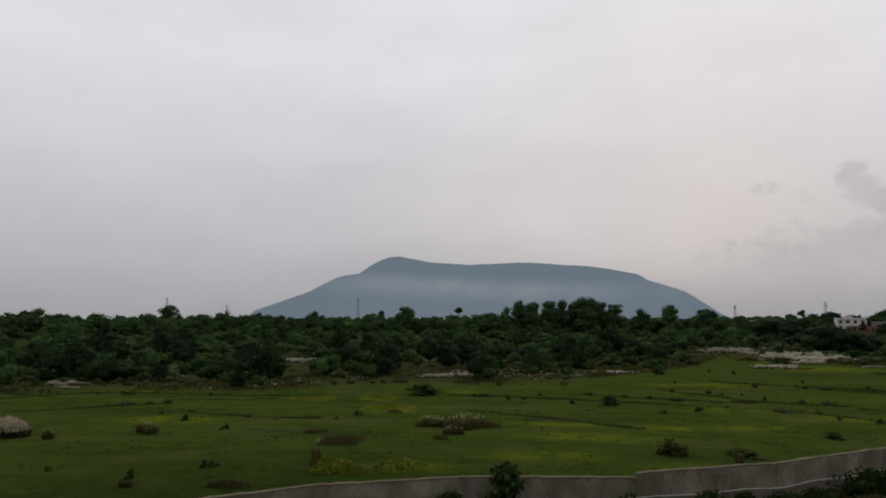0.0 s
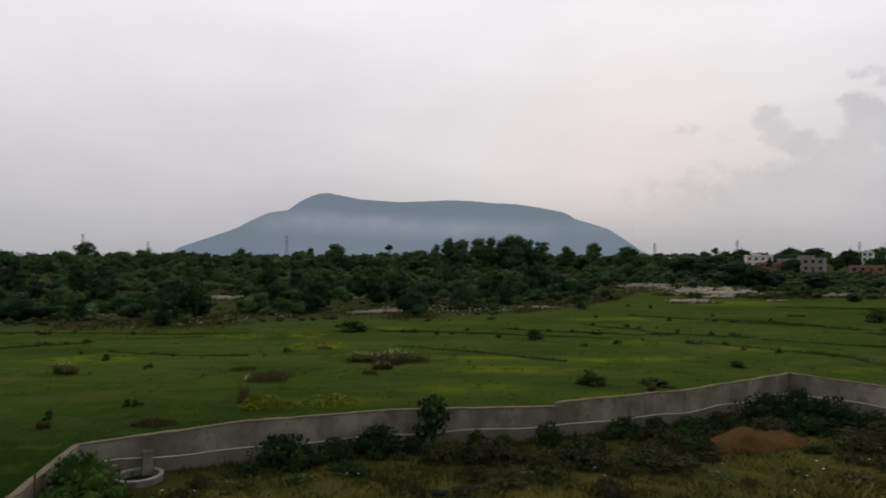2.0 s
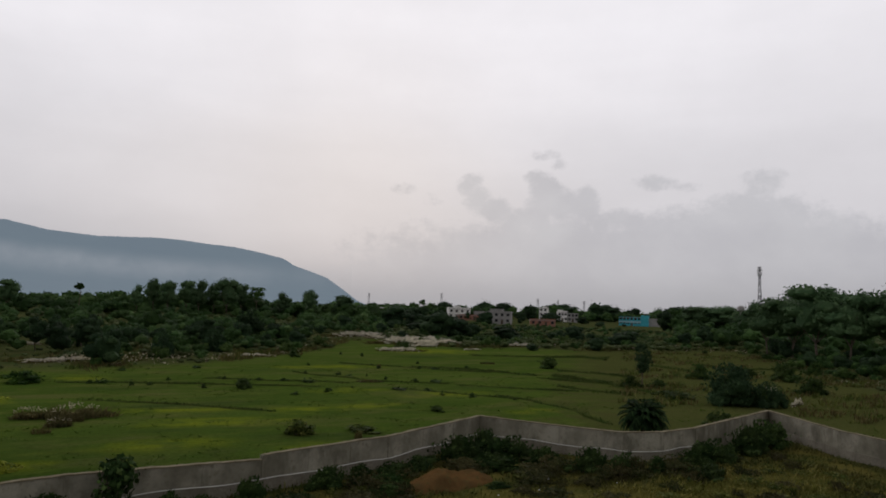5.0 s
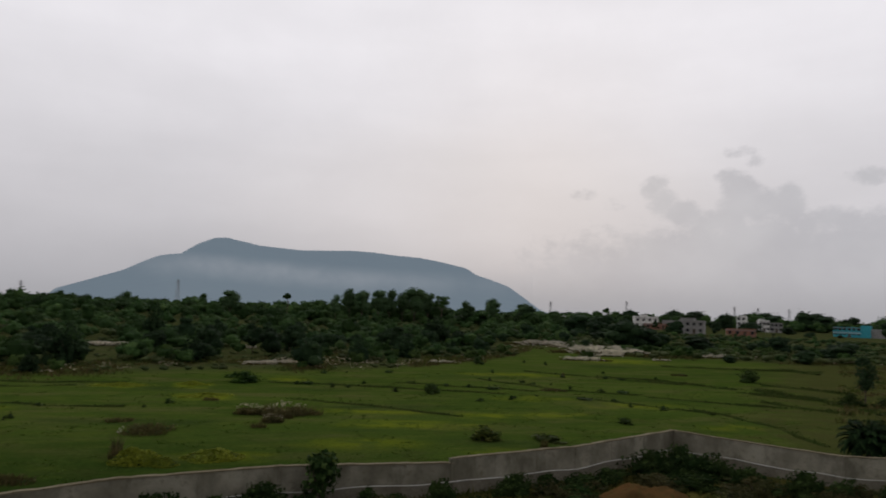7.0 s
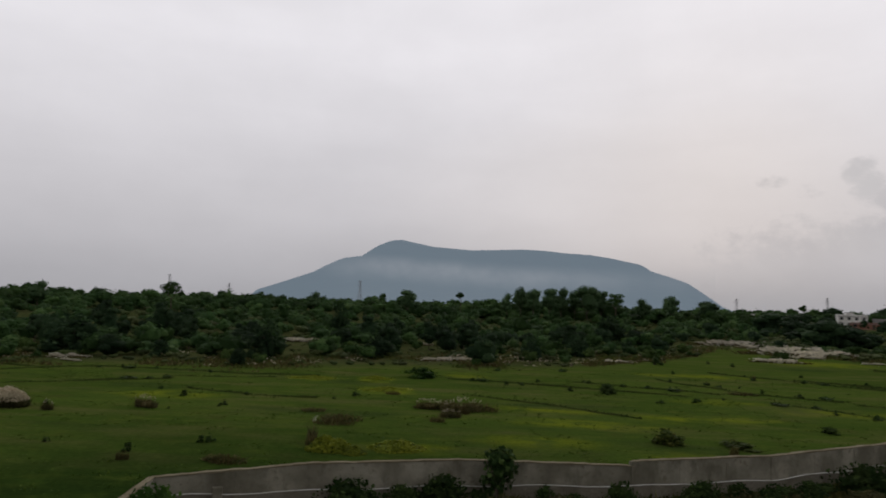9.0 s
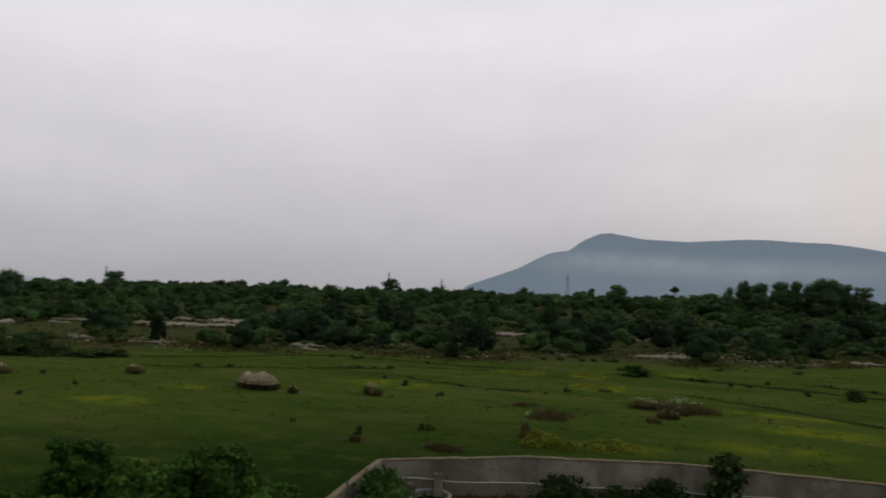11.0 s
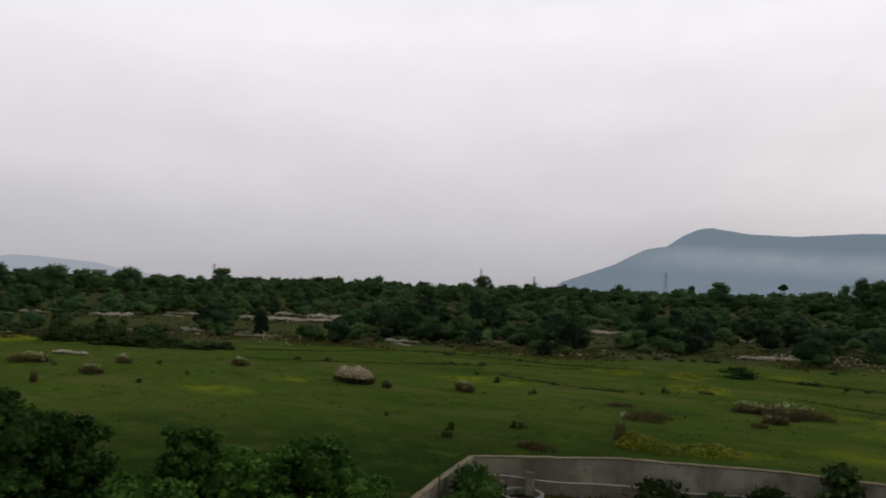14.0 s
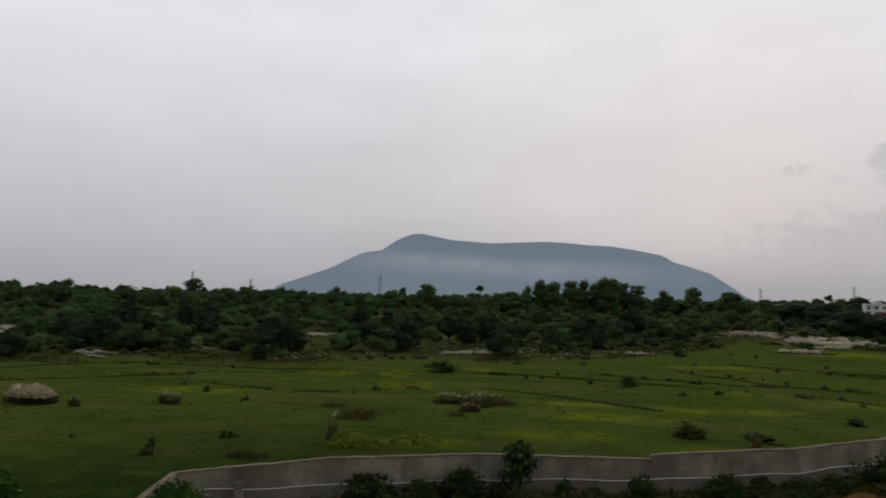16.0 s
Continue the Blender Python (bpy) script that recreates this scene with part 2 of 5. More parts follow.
LEAF_KANS = leafage("white_plume_grass", (0.42, 0.36, 0.25), (0.52, 0.46, 0.33), (0.64, 0.58, 0.44), patch=0.8)
LEAF_PALM = leafage("palm_leaves", (0.013, 0.031, 0.011), (0.018, 0.040, 0.013), (0.026, 0.05, 0.016))
GRASS = leafage("field_grass", (0.050, 0.088, 0.012), (0.062, 0.100, 0.014), (0.076, 0.110, 0.018), single=0.0, patch=0.05)
WEED = leafage("yard_weeds", (0.048, 0.062, 0.015), (0.075, 0.074, 0.020), (0.105, 0.094, 0.032), single=0.0, patch=0.22)
WEED_DRY = leafage("dry_yard_grass", (0.105, 0.110, 0.024), (0.150, 0.135, 0.032), (0.19, 0.165, 0.05), single=0.0, patch=0.22)
WEED_LEAF = leafage("olive_weed_leaves", (0.050, 0.075, 0.015), (0.085, 0.094, 0.022), (0.12, 0.12, 0.036))
LEAF_DEEP = leafage("deep_green_leaves", (0.019, 0.041, 0.011), (0.036, 0.060, 0.017), (0.062, 0.098, 0.030), patch=0.9)
LEAF_DRIFT = leafage("white_drift_plumes", (0.55, 0.51, 0.41), (0.64, 0.60, 0.50), (0.74, 0.70, 0.60), island=0.2, patch=0.8)
BARK = material("bark", ((0.07, 0.055, 0.04), (0.10, 0.08, 0.06)), 30.0, 2.0, 0.9)
CEMENT = material("grey_cement_render", ((0.175, 0.163, 0.126), (0.305, 0.288, 0.232), (0.15, 0.138, 0.104)), 3.0, 0.5, 0.9, 0.35, single=0.10, stain=(0.115, 0.107, 0.080), spec=0.02)
COPING = material("worn_coping", ((0.23, 0.20, 0.14), (0.16, 0.135, 0.09), (0.07, 0.062, 0.035)), 7.0, 0.9, 0.9, 0.4, spec=0.02)
PLINTH = material("pale_cement_plinth", ((0.225, 0.205, 0.165), (0.18, 0.163, 0.128)), 9.0, 0.6, 0.9, 0.2, stain=(0.13, 0.115, 0.09), spec=0.05)
PIPE = material("white_plastic", ((0.70, 0.69, 0.66), (0.58, 0.57, 0.53)), 20.0, 1.0, 0.5, 0.1)
EARTH = material("orange_earth", ((0.120, 0.066, 0.026), (0.082, 0.050, 0.021), (0.050, 0.048, 0.018)), 3.0, 0.9, 0.95, 0.9, spec=0.0)
LITTER = material("white_litter", ((0.65, 0.65, 0.66), (0.55, 0.55, 0.56)), 20.0, 3.0, 0.6, 0.1)
WHITEWASH = material("whitewash", ((0.84, 0.83, 0.81), (0.74, 0.73, 0.71)), 1.5, 0.12, 0.8, 0.1)
GREYWALL = material("grey_house_wall", ((0.30, 0.29, 0.285), (0.25, 0.24, 0.235)), 1.5, 0.12, 0.85, 0.1)
REDWALL = material("brick_red_paint", ((0.30, 0.13, 0.09), (0.25, 0.15, 0.12)), 1.5, 0.12, 0.85, 0.1)
TURQUOISE = material("turquoise_paint", ((0.05, 0.36, 0.44), (0.04, 0.31, 0.38)), 1.5, 0.12, 0.7, 0.1)
BLUEPALE = material("pale_blue_paint", ((0.35, 0.55, 0.62), (0.3, 0.5, 0.58)), 1.5, 0.12, 0.7, 0.1)
SLAB = material("concrete_slab", ((0.32, 0.31, 0.3), (0.25, 0.245, 0.24)), 2.0, 0.2, 0.85, 0.1)
DARKGLASS = material("dark_window_glass", ((0.03, 0.033, 0.037), (0.02, 0.022, 0.025)), 2.0, 0.2, 0.25, 0.0, spec=0.5)
# paler than STEEL: the haze at 950 m is put into the colour
PYLON = material("haze_paled_steel", ((0.34, 0.34, 0.36), (0.27, 0.27, 0.29)), 6.0, 0.5, 0.6, 0.1)
STEEL = material("galvanised_steel", ((0.13, 0.13, 0.14), (0.10, 0.10, 0.11)), 6.0, 0.5, 0.5, 0.1)
WATER = material("black_ash_mud", ((0.012, 0.013, 0.012), (0.018, 0.018, 0.016)), 4.0, 0.6, 0.95, 0.4, spec=0.05)
HILLSIDE = far_slope("hillside_haze_glow", (0.03, 0.05, 0.035), (0.214, 0.270, 0.332), 0.68)
FARSIDE = far_slope("far_hillside_haze_glow", (0.03, 0.05, 0.035), (0.34, 0.36, 0.41), 0.86)
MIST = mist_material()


# ---- plan ----
WALL_FRONT = ((-13.35, 27.8, 1.4), (-7.2, 29.8, 1.78), (-0.7, 31.7, 1.8), (7.5, 33.05, 1.57))
WALL_RIGHT = ((7.5, 33.05, 1.8), (15.0, 35.6, 1.8), (23.7, 40.5, 1.8), (26.9, 35.8, 1.8), (29.4, 32.6, 1.8), (32.0, 32.0, 1.8), (35.5, 32.5, 1.8), (48.0, 36.6, 1.85), (45.0, 29.0, 1.8), (43.0, 19.0, 1.8))
WALL_LEFT = ((-13.35, 27.8, 1.4), (-12.8, 23.6, 1.4), (-11.7, 17.0, 1.4), (-10.2, 7.0, 1.4))
YARD = [p[:2] for p in WALL_LEFT[::-1] + WALL_FRONT[1:] + WALL_RIGHT[1:]] + [(41.0, -10.0), (-9.0, -10.0)]
# edge of the woods: bearing in degrees, distance
EDGE = ((-180, 130), (-80, 126), (-69, 115), (-64, 115), (-57, 112), (-52, 104), (-46, 101), (-41, 103), (-37, 100), (-32, 98), (-27, 97), (-23, 93), (-18, 92), (-9, 95), (0, 99), (7, 103), (11.4, 114), (14.6, 126), (17.5, 142), (19, 175), (21, 182), (26, 168), (28.5, 156), (33, 168), (37.5, 166), (41.7, 174), (45.6, 182), (50, 196), (56, 120), (64, 95), (80, 100), (180, 130))


def edge(bearing):
    return float(np.interp(bearing, [e[0] for e in EDGE], [e[1] for e in EDGE]))


def rise(r):
    """The land lifts a little behind the fields."""
    s = min(max((r - 150) / 270, 0), 1)
    return 4.0 * s * s * (3 - 2 * s)


def ground_z(x, y):
    return rise(math.hypot(x, y))


def at(bearing, r):
    a = radians(bearing)
    return r * math.sin(a), r * math.cos(a)


def inside(px, py, poly):
    hit = False
    for (x0, y0), (x1, y1) in zip(poly, poly[1:] + poly[:1]):
        if (y0 > py) != (y1 > py) and px < (x1 - x0) * (py - y0) / (y1 - y0) + x0:
            hit = not hit
    return hit


# ---- mesh tools ----
def mesh(name, verts, faces, mat, smooth=False):
    me = bpy.data.meshes.new(name)
    me.from_pydata([tuple(map(float, v)) for v in verts] if not isinstance(verts, np.ndarray) else verts.tolist(), [], faces if not isinstance(faces, np.ndarray) else faces.tolist())
    me.materials.append(mat)
    if smooth:
        me.shade_smooth()
    return me


def part(name, data, mat, parent, label=""):
    """One mesh object, from a bmesh or a mesh, under a thing or a part."""
    if isinstance(data, bmesh.types.BMesh):
        me = bpy.data.meshes.new(name)
        data.to_mesh(me)
        data.free()
        me.materials.append(mat)
    else:
        me = data
    ob = new(name, me)
    ob.parent = parent
    return tagged(ob, label)


def thing(name, label, category, x=0.0, y=0.0, z=0.0, turn=0.0, group="", kind=""):
    ob = new(name)
    ob.matrix_world = pose(x, y, z, 0, 0, turn)
    return tagged(ob, label, category, group, kind)


def box(bm, x0, y0, z0, x1, y1, z1, bevel=0.0):
    made = bmesh.ops.create_cube(bm, size=1)["verts"]
    for v in made:
        v.co = Vector(((x0 + x1) / 2 + v.co.x * (x1 - x0), (y0 + y1) / 2 + v.co.y * (y1 - y0), (z0 + z1) / 2 + v.co.z * (z1 - z0)))
    if bevel:
        bmesh.ops.bevel(bm, geom=list({e for v in made for e in v.link_edges}), offset=bevel, segments=1, affect="EDGES")
    return bm


def one_box(*a, **k):
    return box(bmesh.new(), *a, **k)


def bar(bm, a, b, r, r2=None, sides=6):
    """A tapered round bar from a to b."""
    a, b = Vector(a), Vector(b)
    turn = (b - a).to_track_quat("Z", "Y").to_matrix()
    rings = []
    for p, q in ((a, r), (b, r if r2 is None else r2)):
        rings.append([bm.verts.new(p + turn @ Vector((q * math.cos(k * math.tau / sides), q * math.sin(k * math.tau / sides), 0))) for k in range(sides)])
    for k in range(sides):
        bm.faces.new((rings[0][k], rings[0][(k + 1) % sides], rings[1][(k + 1) % sides], rings[1][k]))
    bm.faces.new(rings[1])
    bm.faces.new(rings[0][::-1])
    return bm


RNG = np.random.default_rng(7)


def leaves(centres, size, rng, long=1.6, up=0.25, bend=0.3):
    """Bent leaf sprays at the centres: two triangles along a rib each."""
    n = len(centres)
    d = rng.normal(size=(n, 3))
    d[:, 2] += up
    d /= np.linalg.norm(d, axis=1)[:, None]
    s = np.cross(d, rng.normal(size=(n, 3)))
    s /= np.linalg.norm(s, axis=1)[:, None] + 1e-9
    h = np.cross(d, s)
    k = (size * rng.uniform(0.6, 1.4, n))[:, None]
    a = centres - d * k * long / 2
    b = centres + d * k * long / 2
    l = centres + s * k * 0.5 + h * k * bend
    r = centres - s * k * 0.5 + h * k * bend
    v = np.stack([a, l, b, r], 1).reshape(-1, 3)
    f = np.arange(4 * n).reshape(n, 4)
    return v, np.concatenate([f[:, [0, 1, 2]], f[:, [0, 2, 3]]])


def skin(centres, normals, size, rng, long=1.35, loose=0.45, bend=-0.16):
    """Leaf sprays that lie like shingles on a crown, facing outwards."""
    n = len(centres)
    h = normals + rng.normal(0, loose, (n, 3))
    h /= np.linalg.norm(h, axis=1)[:, None]
    d = np.cross(h, rng.normal(size=(n, 3)))
    d /= np.linalg.norm(d, axis=1)[:, None] + 1e-9
    s = np.cross(h, d)
    k = (size * rng.uniform(0.6, 1.4, n))[:, None]
    v = np.stack([centres - d * k * long / 2 + h * k * bend, centres + s * k * 0.5, centres + d * k * long / 2 + h * k * bend, centres - s * k * 0.5], 1).reshape(-1, 3)
    f = np.arange(4 * n).reshape(n, 4)
    return v, np.concatenate([f[:, [0, 1, 3]], f[:, [1, 2, 3]]])


def icoball(cuts):
    bm = bmesh.new()
    bmesh.ops.create_icosphere(bm, subdivisions=cuts, radius=1)
    v = np.array([q.co[:] for q in bm.verts])
    f = np.array([[q.index for q in p.verts] for p in bm.faces])
    bm.free()
    return v, f


BALLS = {1: icoball(1), 2: icoball(2)}


def crown(rng, lumps, n, size, core=0.72, up=0.25, cuts=1, loose=0.45, stray=0.12):
    """Leaf sprays on the skin of several lumps (x, y, z, rx, rz), over hearts of foliage; a few stray outside."""
    vs, fs, base = [], [], 0
    ball, ball_f = BALLS[cuts]
    area = np.array([l[3] * (l[3] + l[4]) for l in lumps])
    share = np.maximum(6, (n * area / area.sum()).astype(int))
    for (x, y, z, rx, rz), k in zip(lumps, share):
        c = rng.normal(size=(k, 3))
        c[:, 2] += up
        c /= np.linalg.norm(c, axis=1)[:, None]
        c[:, 2] = np.where(c[:, 2] < -0.55, -c[:, 2], c[:, 2])
        far = np.where(rng.random(k) < stray, rng.uniform(1.05, 1.3, k), rng.uniform(0.84, 1.06, k))
        q = c / (rx, rx, rz)
        v, f = skin(c * far[:, None] * (rx, rx, rz) + (x, y, z), q / np.linalg.norm(q, axis=1)[:, None], size, rng, loose=loose)
        vs.append(v), fs.append(f + base)
        base += len(v)
        if core:
            v = ball * (rx * core, rx * core, rz * core) * rng.uniform(0.82, 1.14, (len(ball), 1)) + (x, y, z)
            vs.append(v), fs.append(ball_f + base)
            base += len(v)
    return np.concatenate(vs), np.concatenate(fs)


def lumps_for(rng, h, w, low=0.3, n=7, flat=0.7):
    """Lumps of a domed crown that is w wide and reaches from low * h to h."""
    out = []
    half = (1 - low) / 2 * h
    for i in range(n):
        a = i * 2.4 + rng.uniform(-0.5, 0.5)
        e = rng.uniform(-0.5, 0.85)
        q = math.sqrt(max(0.05, 1 - e * e)) * rng.uniform(0.55, 1.0)
        r = w / 2 * rng.uniform(0.28, 0.5)
        out.append((math.cos(a) * q * (w / 2 - r * 0.7), math.sin(a) * q * (w / 2 - r * 0.7), low * h + half + e * (half - r * flat * 0.6), r, min(r * flat * rng.uniform(0.85, 1.25), half * 0.7)))
    out.append((0, 0, low * h + half, w * 0.33, half * 0.8))
    return out


def trunk_mesh(rng, h, w, r, low):
    bm = bmesh.new()
    fork = Vector((rng.uniform(-0.05, 0.05) * h, rng.uniform(-0.05, 0.05) * h, h * max(low, 0.25)))
    bar(bm, (0, 0, -0.3), fork, r, r * 0.7, 7)
    for i in range(5):
        a = i * 1.26 + rng.uniform(-0.4, 0.4)
        tip = Vector((math.cos(a) * w * 0.3, math.sin(a) * w * 0.3, h * rng.uniform(0.6, 0.9)))
        knee = fork.lerp(tip, 0.5) + Vector((0, 0, -0.05 * h))
        bar(bm, fork, knee, r * 0.5, r * 0.34, 5)
        bar(bm, knee, tip, r * 0.34, r * 0.1, 5)
    return bm


def make_tree(name, label, h, w, leaf, n, size, seed, low=0.28, lumps=7, category="tree", group="", flat=0.7, up=0.25, core=0.9, cuts=2, stray=0.12):
    rng = np.random.default_rng(seed)
    t = thing(name, label, category, group=group)
    part("trunk", trunk_mesh(rng, h, w, 0.014 * h + 0.03, low), BARK, t, "grey-brown bark")
    v, f = crown(rng, lumps_for(rng, h, w, low, lumps, flat), n, size, core, up=up, cuts=cuts, stray=stray)
    part("crown", mesh("crown", v, f, leaf), leaf, t)
    return t


# ---- ground ----
PATCHES = ((-97.5, 52.5, 6.0, 4.5), (-18.5, 76.0, 2.6, 1.5), (-11.6, 77.4, 1.8, 2.4), (-9.1, 68.2, 2.6, 2.0), (-4.6, 42.0, 3.2, 1.2), (6.0, 59.2, 4.6, 1.4), (8.5, 53.0, 5.6, 1.8), (4.2, 45.6, 4.2, 2.0), (16.7, 57.3, 3.6, 1.6), (22.4, 58.2, 3.0, 1.2), (36.0, 51.6, 2.8, 1.1), (-42.5, 40.0, 3.6, 1.8), (-42.0, 48.2, 2.4, 1.3), (24.0, 69.0, 4.5, 1.3), (33.0, 64.0, 5.0, 1.3), (-1.5, 85.0, 3.0, 2.0), (62.0, 128.0, 9.0, 7.0), (30.0, 95.0, 8.0, 2.5), (-28.0, 60.0, 5.0, 2.0), (14.0, 42.0, 4.5, 1.4))


def build_ground():
    a = np.concatenate([np.arange(-84, 72, 0.6), np.arange(72, 276, 6.0)])
    r = np.concatenate([[0.0], np.geomspace(6, 450, 140), np.geomspace(480, 4850, 26)])
    A, R = np.meshgrid(np.radians(a), r)
    X, Y = R * np.sin(A), R * np.cos(A)
    Z = np.vectorize(rise)(R)
    na, nr = len(a), len(r)
    verts = np.stack([X, Y, Z], -1).reshape(-1, 3)
    yard = np.zeros(len(verts))
    wood = np.zeros(len(verts))
    gold = np.zeros(len(verts))
    for i, (x, y, z) in enumerate(verts):
        q = math.hypot(x, y)
        if q < 75:
            yard[i] = float(inside(x, y, YARD))
        b = math.degrees(math.atan2(x, y))
        wood[i] = min(max((q - edge(b) + 4) / 8, 0), 1)
        for n, (px, py, rx, ry) in enumerate(PATCHES):
            strength = 1.5 if n < 5 else 0.85
            d = ((x - px) / rx) ** 2 + ((y - py) / ry) ** 2
            if d < 1.6:
                gold[i] = max(gold[i], (1 - d / 1.6) * strength)
    bumps = np.array([noise.noise((v[0] * 0.25, v[1] * 0.25, 0)) * 0.12 if 12 < math.hypot(v[0], v[1]) < 60 else 0 for v in verts])
    verts[:, 2] += bumps * yard
    i, j = np.meshgrid(np.arange(nr - 1), np.arange(na), indexing="ij")
    k = (j + 1) % na
    faces = np.stack([i * na + j, i * na + k, (i + 1) * na + k, (i + 1) * na + j], -1).reshape(-1, 4)[:, ::-1]
    me = mesh("ground", verts, faces, field_material())
    for key, values in (("yard", yard), ("wood", wood), ("gold", gold)):
        me.attributes.new(key, "FLOAT", "POINT").data.foreach_set("value", values.astype(np.float32))
    me.shade_smooth()
    tagged(new("ground", me), "green paddy fields and weedy yard on flat land", "ground", kind="structure")


def field_material():
    m = bpy.data.materials.new("fields")
    m.use_nodes = True
    add, math_, ramp, mix, cloud = net(m.node_tree)
    at_ = add("ShaderNodeNewGeometry").outputs["Position"]
    yard, wood, gold = (add("ShaderNodeAttribute", attribute_name=k).outputs["Fac"] for k in ("yard", "wood", "gold"))
    wide = add("ShaderNodeVectorMath", operation="MULTIPLY", i0=at_, i1=(0.5, 1.4, 1.0)).outputs[0]
    big, mid, fine = cloud(wide, 0.05, 4.0, 0.6), cloud(at_, 0.35, 4.0, 0.6), cloud(at_, 3.0, 6.0, 0.7)
    grass = mix(ramp(big, 0.36, 0.66), (0.048, 0.079, 0.014), (0.068, 0.102, 0.019))
    grass = mix(ramp(mid, 0.52, 0.75), grass, (0.064, 0.077, 0.019))
    grass = mix(ramp(cloud(wide, 0.5, 5.0, 0.7), 0.45, 0.7), grass, (0.082, 0.108, 0.020))
    grass = mix(ramp(cloud(wide, 0.8, 4.0, 0.65), 0.50, 0.78), grass, (0.040, 0.066, 0.013))
    grass = mix(ramp(cloud(wide, 0.16, 5.0, 0.65), 0.46, 0.70), grass, (0.092, 0.100, 0.030))
    grass = mix(ramp(cloud(wide, 0.09, 4.0, 0.6), 0.54, 0.72), grass, (0.040, 0.062, 0.016))
    grass = mix(math_("MULTIPLY", gold, ramp(mid, 0.3, 0.6)), grass, (0.165, 0.19, 0.016))
    pasture = math_("ADD", ramp(add("ShaderNodeVectorMath", operation="DOT_PRODUCT", i0=at_, i1=(0.78, -0.62, 0.0)).outputs["Value"], -14.0, 10.0), math_("MULTIPLY", math_("SUBTRACT", mid, 0.5), 1.6))
    grass = mix(math_("MULTIPLY", ramp(pasture, 0.2, 0.9), 0.75), grass, (0.066, 0.064, 0.024))
    lush = ramp(add("ShaderNodeVectorMath", operation="LENGTH", i0=at_).outputs["Value"], 28.0, 58.0, 1.0, 0.0)
    lush = math_("MULTIPLY", lush, ramp(add("ShaderNodeSeparateXYZ", Vector=at_).outputs[0], 12.0, -22.0, 0.55, 1.0))
    grass = mix(math_("MULTIPLY", lush, ramp(mid, 0.15, 0.55)), grass, (0.0165, 0.033, 0.0075))
    grass = mix(1.0, grass, (0.89, 0.93, 0.89), "MULTIPLY")
    weeds = mix(ramp(mid, 0.36, 0.62), (0.050, 0.056, 0.015), (0.098, 0.086, 0.023))
    weeds = mix(ramp(fine, 0.55, 0.7), weeds, (0.030, 0.042, 0.010))
    floor = mix(ramp(mid, 0.36, 0.62), (0.042, 0.058, 0.019), (0.066, 0.070, 0.028))
    col = mix(wood, grass, floor)
    col = mix(yard, col, weeds)
    col = mix(1.0, col, ramp(fine, 0.25, 0.75, 0.7, 1.3, False), "MULTIPLY")
    relief = add("ShaderNodeBump", Strength=0.6, Distance=0.15, Height=fine)
    shader = add("ShaderNodeBsdfPrincipled", Base_Color=col, Roughness=0.9, Normal=relief.outputs[0])
    shader.inputs["Specular IOR Level"].default_value = 0.0
    add("ShaderNodeOutputMaterial", Surface=shader.outputs[0])
    return m


build_ground()


# ---- hills ----
def hill(name, label, outline, r_front, r_ridge, r_back, mat, step=0.2, rough=0.05):
    a0, a1 = outline[0][0], outline[-1][0]
    az = np.arange(a0, a1 + step / 2, step)
    el = np.interp(az, [o[0] for o in outline], [o[1] for o in outline])
    verts, faces, rows_ = [], [], 25
    for a, e in zip(az, el):
        ridge = 5 + r_ridge * math.tan(radians(e))
        for k in range(rows_):
            s = k / (rows_ - 1)
            if s <= 0.72:
                q = s / 0.72
                r = r_front + (r_ridge - r_front) * q
                z = ridge * (0.25 * q + 0.75 * q ** 1.6)
                z *= 1 + rough * (1 - q) * 4 * noise.noise((a * 0.9, q * 3, 2.0)) * min(q * 3, 1)
            else:
                q = (s - 0.72) / 0.28
                r = r_ridge + (r_back - r_ridge) * q
                z = ridge * (1 - q ** 1.3)
            if 0.45 < s < 0.8:
                z += ridge * 0.006 * noise.noise((a * 9, s * 9, 5.0))
            x, y = at(a, r)
            verts.append((x, y, z + 3.9))
    n = len(az)
    for i in range(n - 1):
        for k in range(rows_ - 1):
            faces.append((i * rows_ + k, (i + 1) * rows_ + k, (i + 1) * rows_ + k + 1, i * rows_ + k + 1))
    return tagged(new(name, mesh(name, verts, faces, mat, True)), label, "hill", kind="structure")


HILL = ((-19.3, 0.00), (-18.6, 0.66), (-16.5, 1.43), (-14.2, 2.30), (-12.7, 3.14), (-11.6, 3.64), (-10.1, 3.88), (-8.8, 4.80), (-7.6, 5.32), (-6.8, 5.40), (-5.6, 5.18), (-4.0, 4.88), (-0.7, 4.68), (3.3, 4.86), (5.2, 4.81), (7.3, 4.61), (9.3, 4.49), (11.0, 4.23), (13.2, 3.76), (13.7, 3.51), (14.1, 3.21), (15.4, 2.81), (16.9, 2.28), (18.2, 1.41), (19.6, 0.38), (20.6, 0.00))
hill("hill", "blue-grey wooded table hill, haze painted on as glow", HILL, 2500, 3900, 4700, HILLSIDE)
hill("far_hill", "pale low hill, haze painted on as glow", ((-67.5, 0.0), (-66.0, 0.35), (-63.6, 0.78), (-62.2, 1.15), (-61.3, 1.34), (-60.0, 1.30), (-58.0, 1.16), (-56.0, 1.0), (-54.7, 0.68), (-53.5, 0.36), (-50.5, 0.15), (-48, 0.0)), 3900, 4500, 4850, FARSIDE)


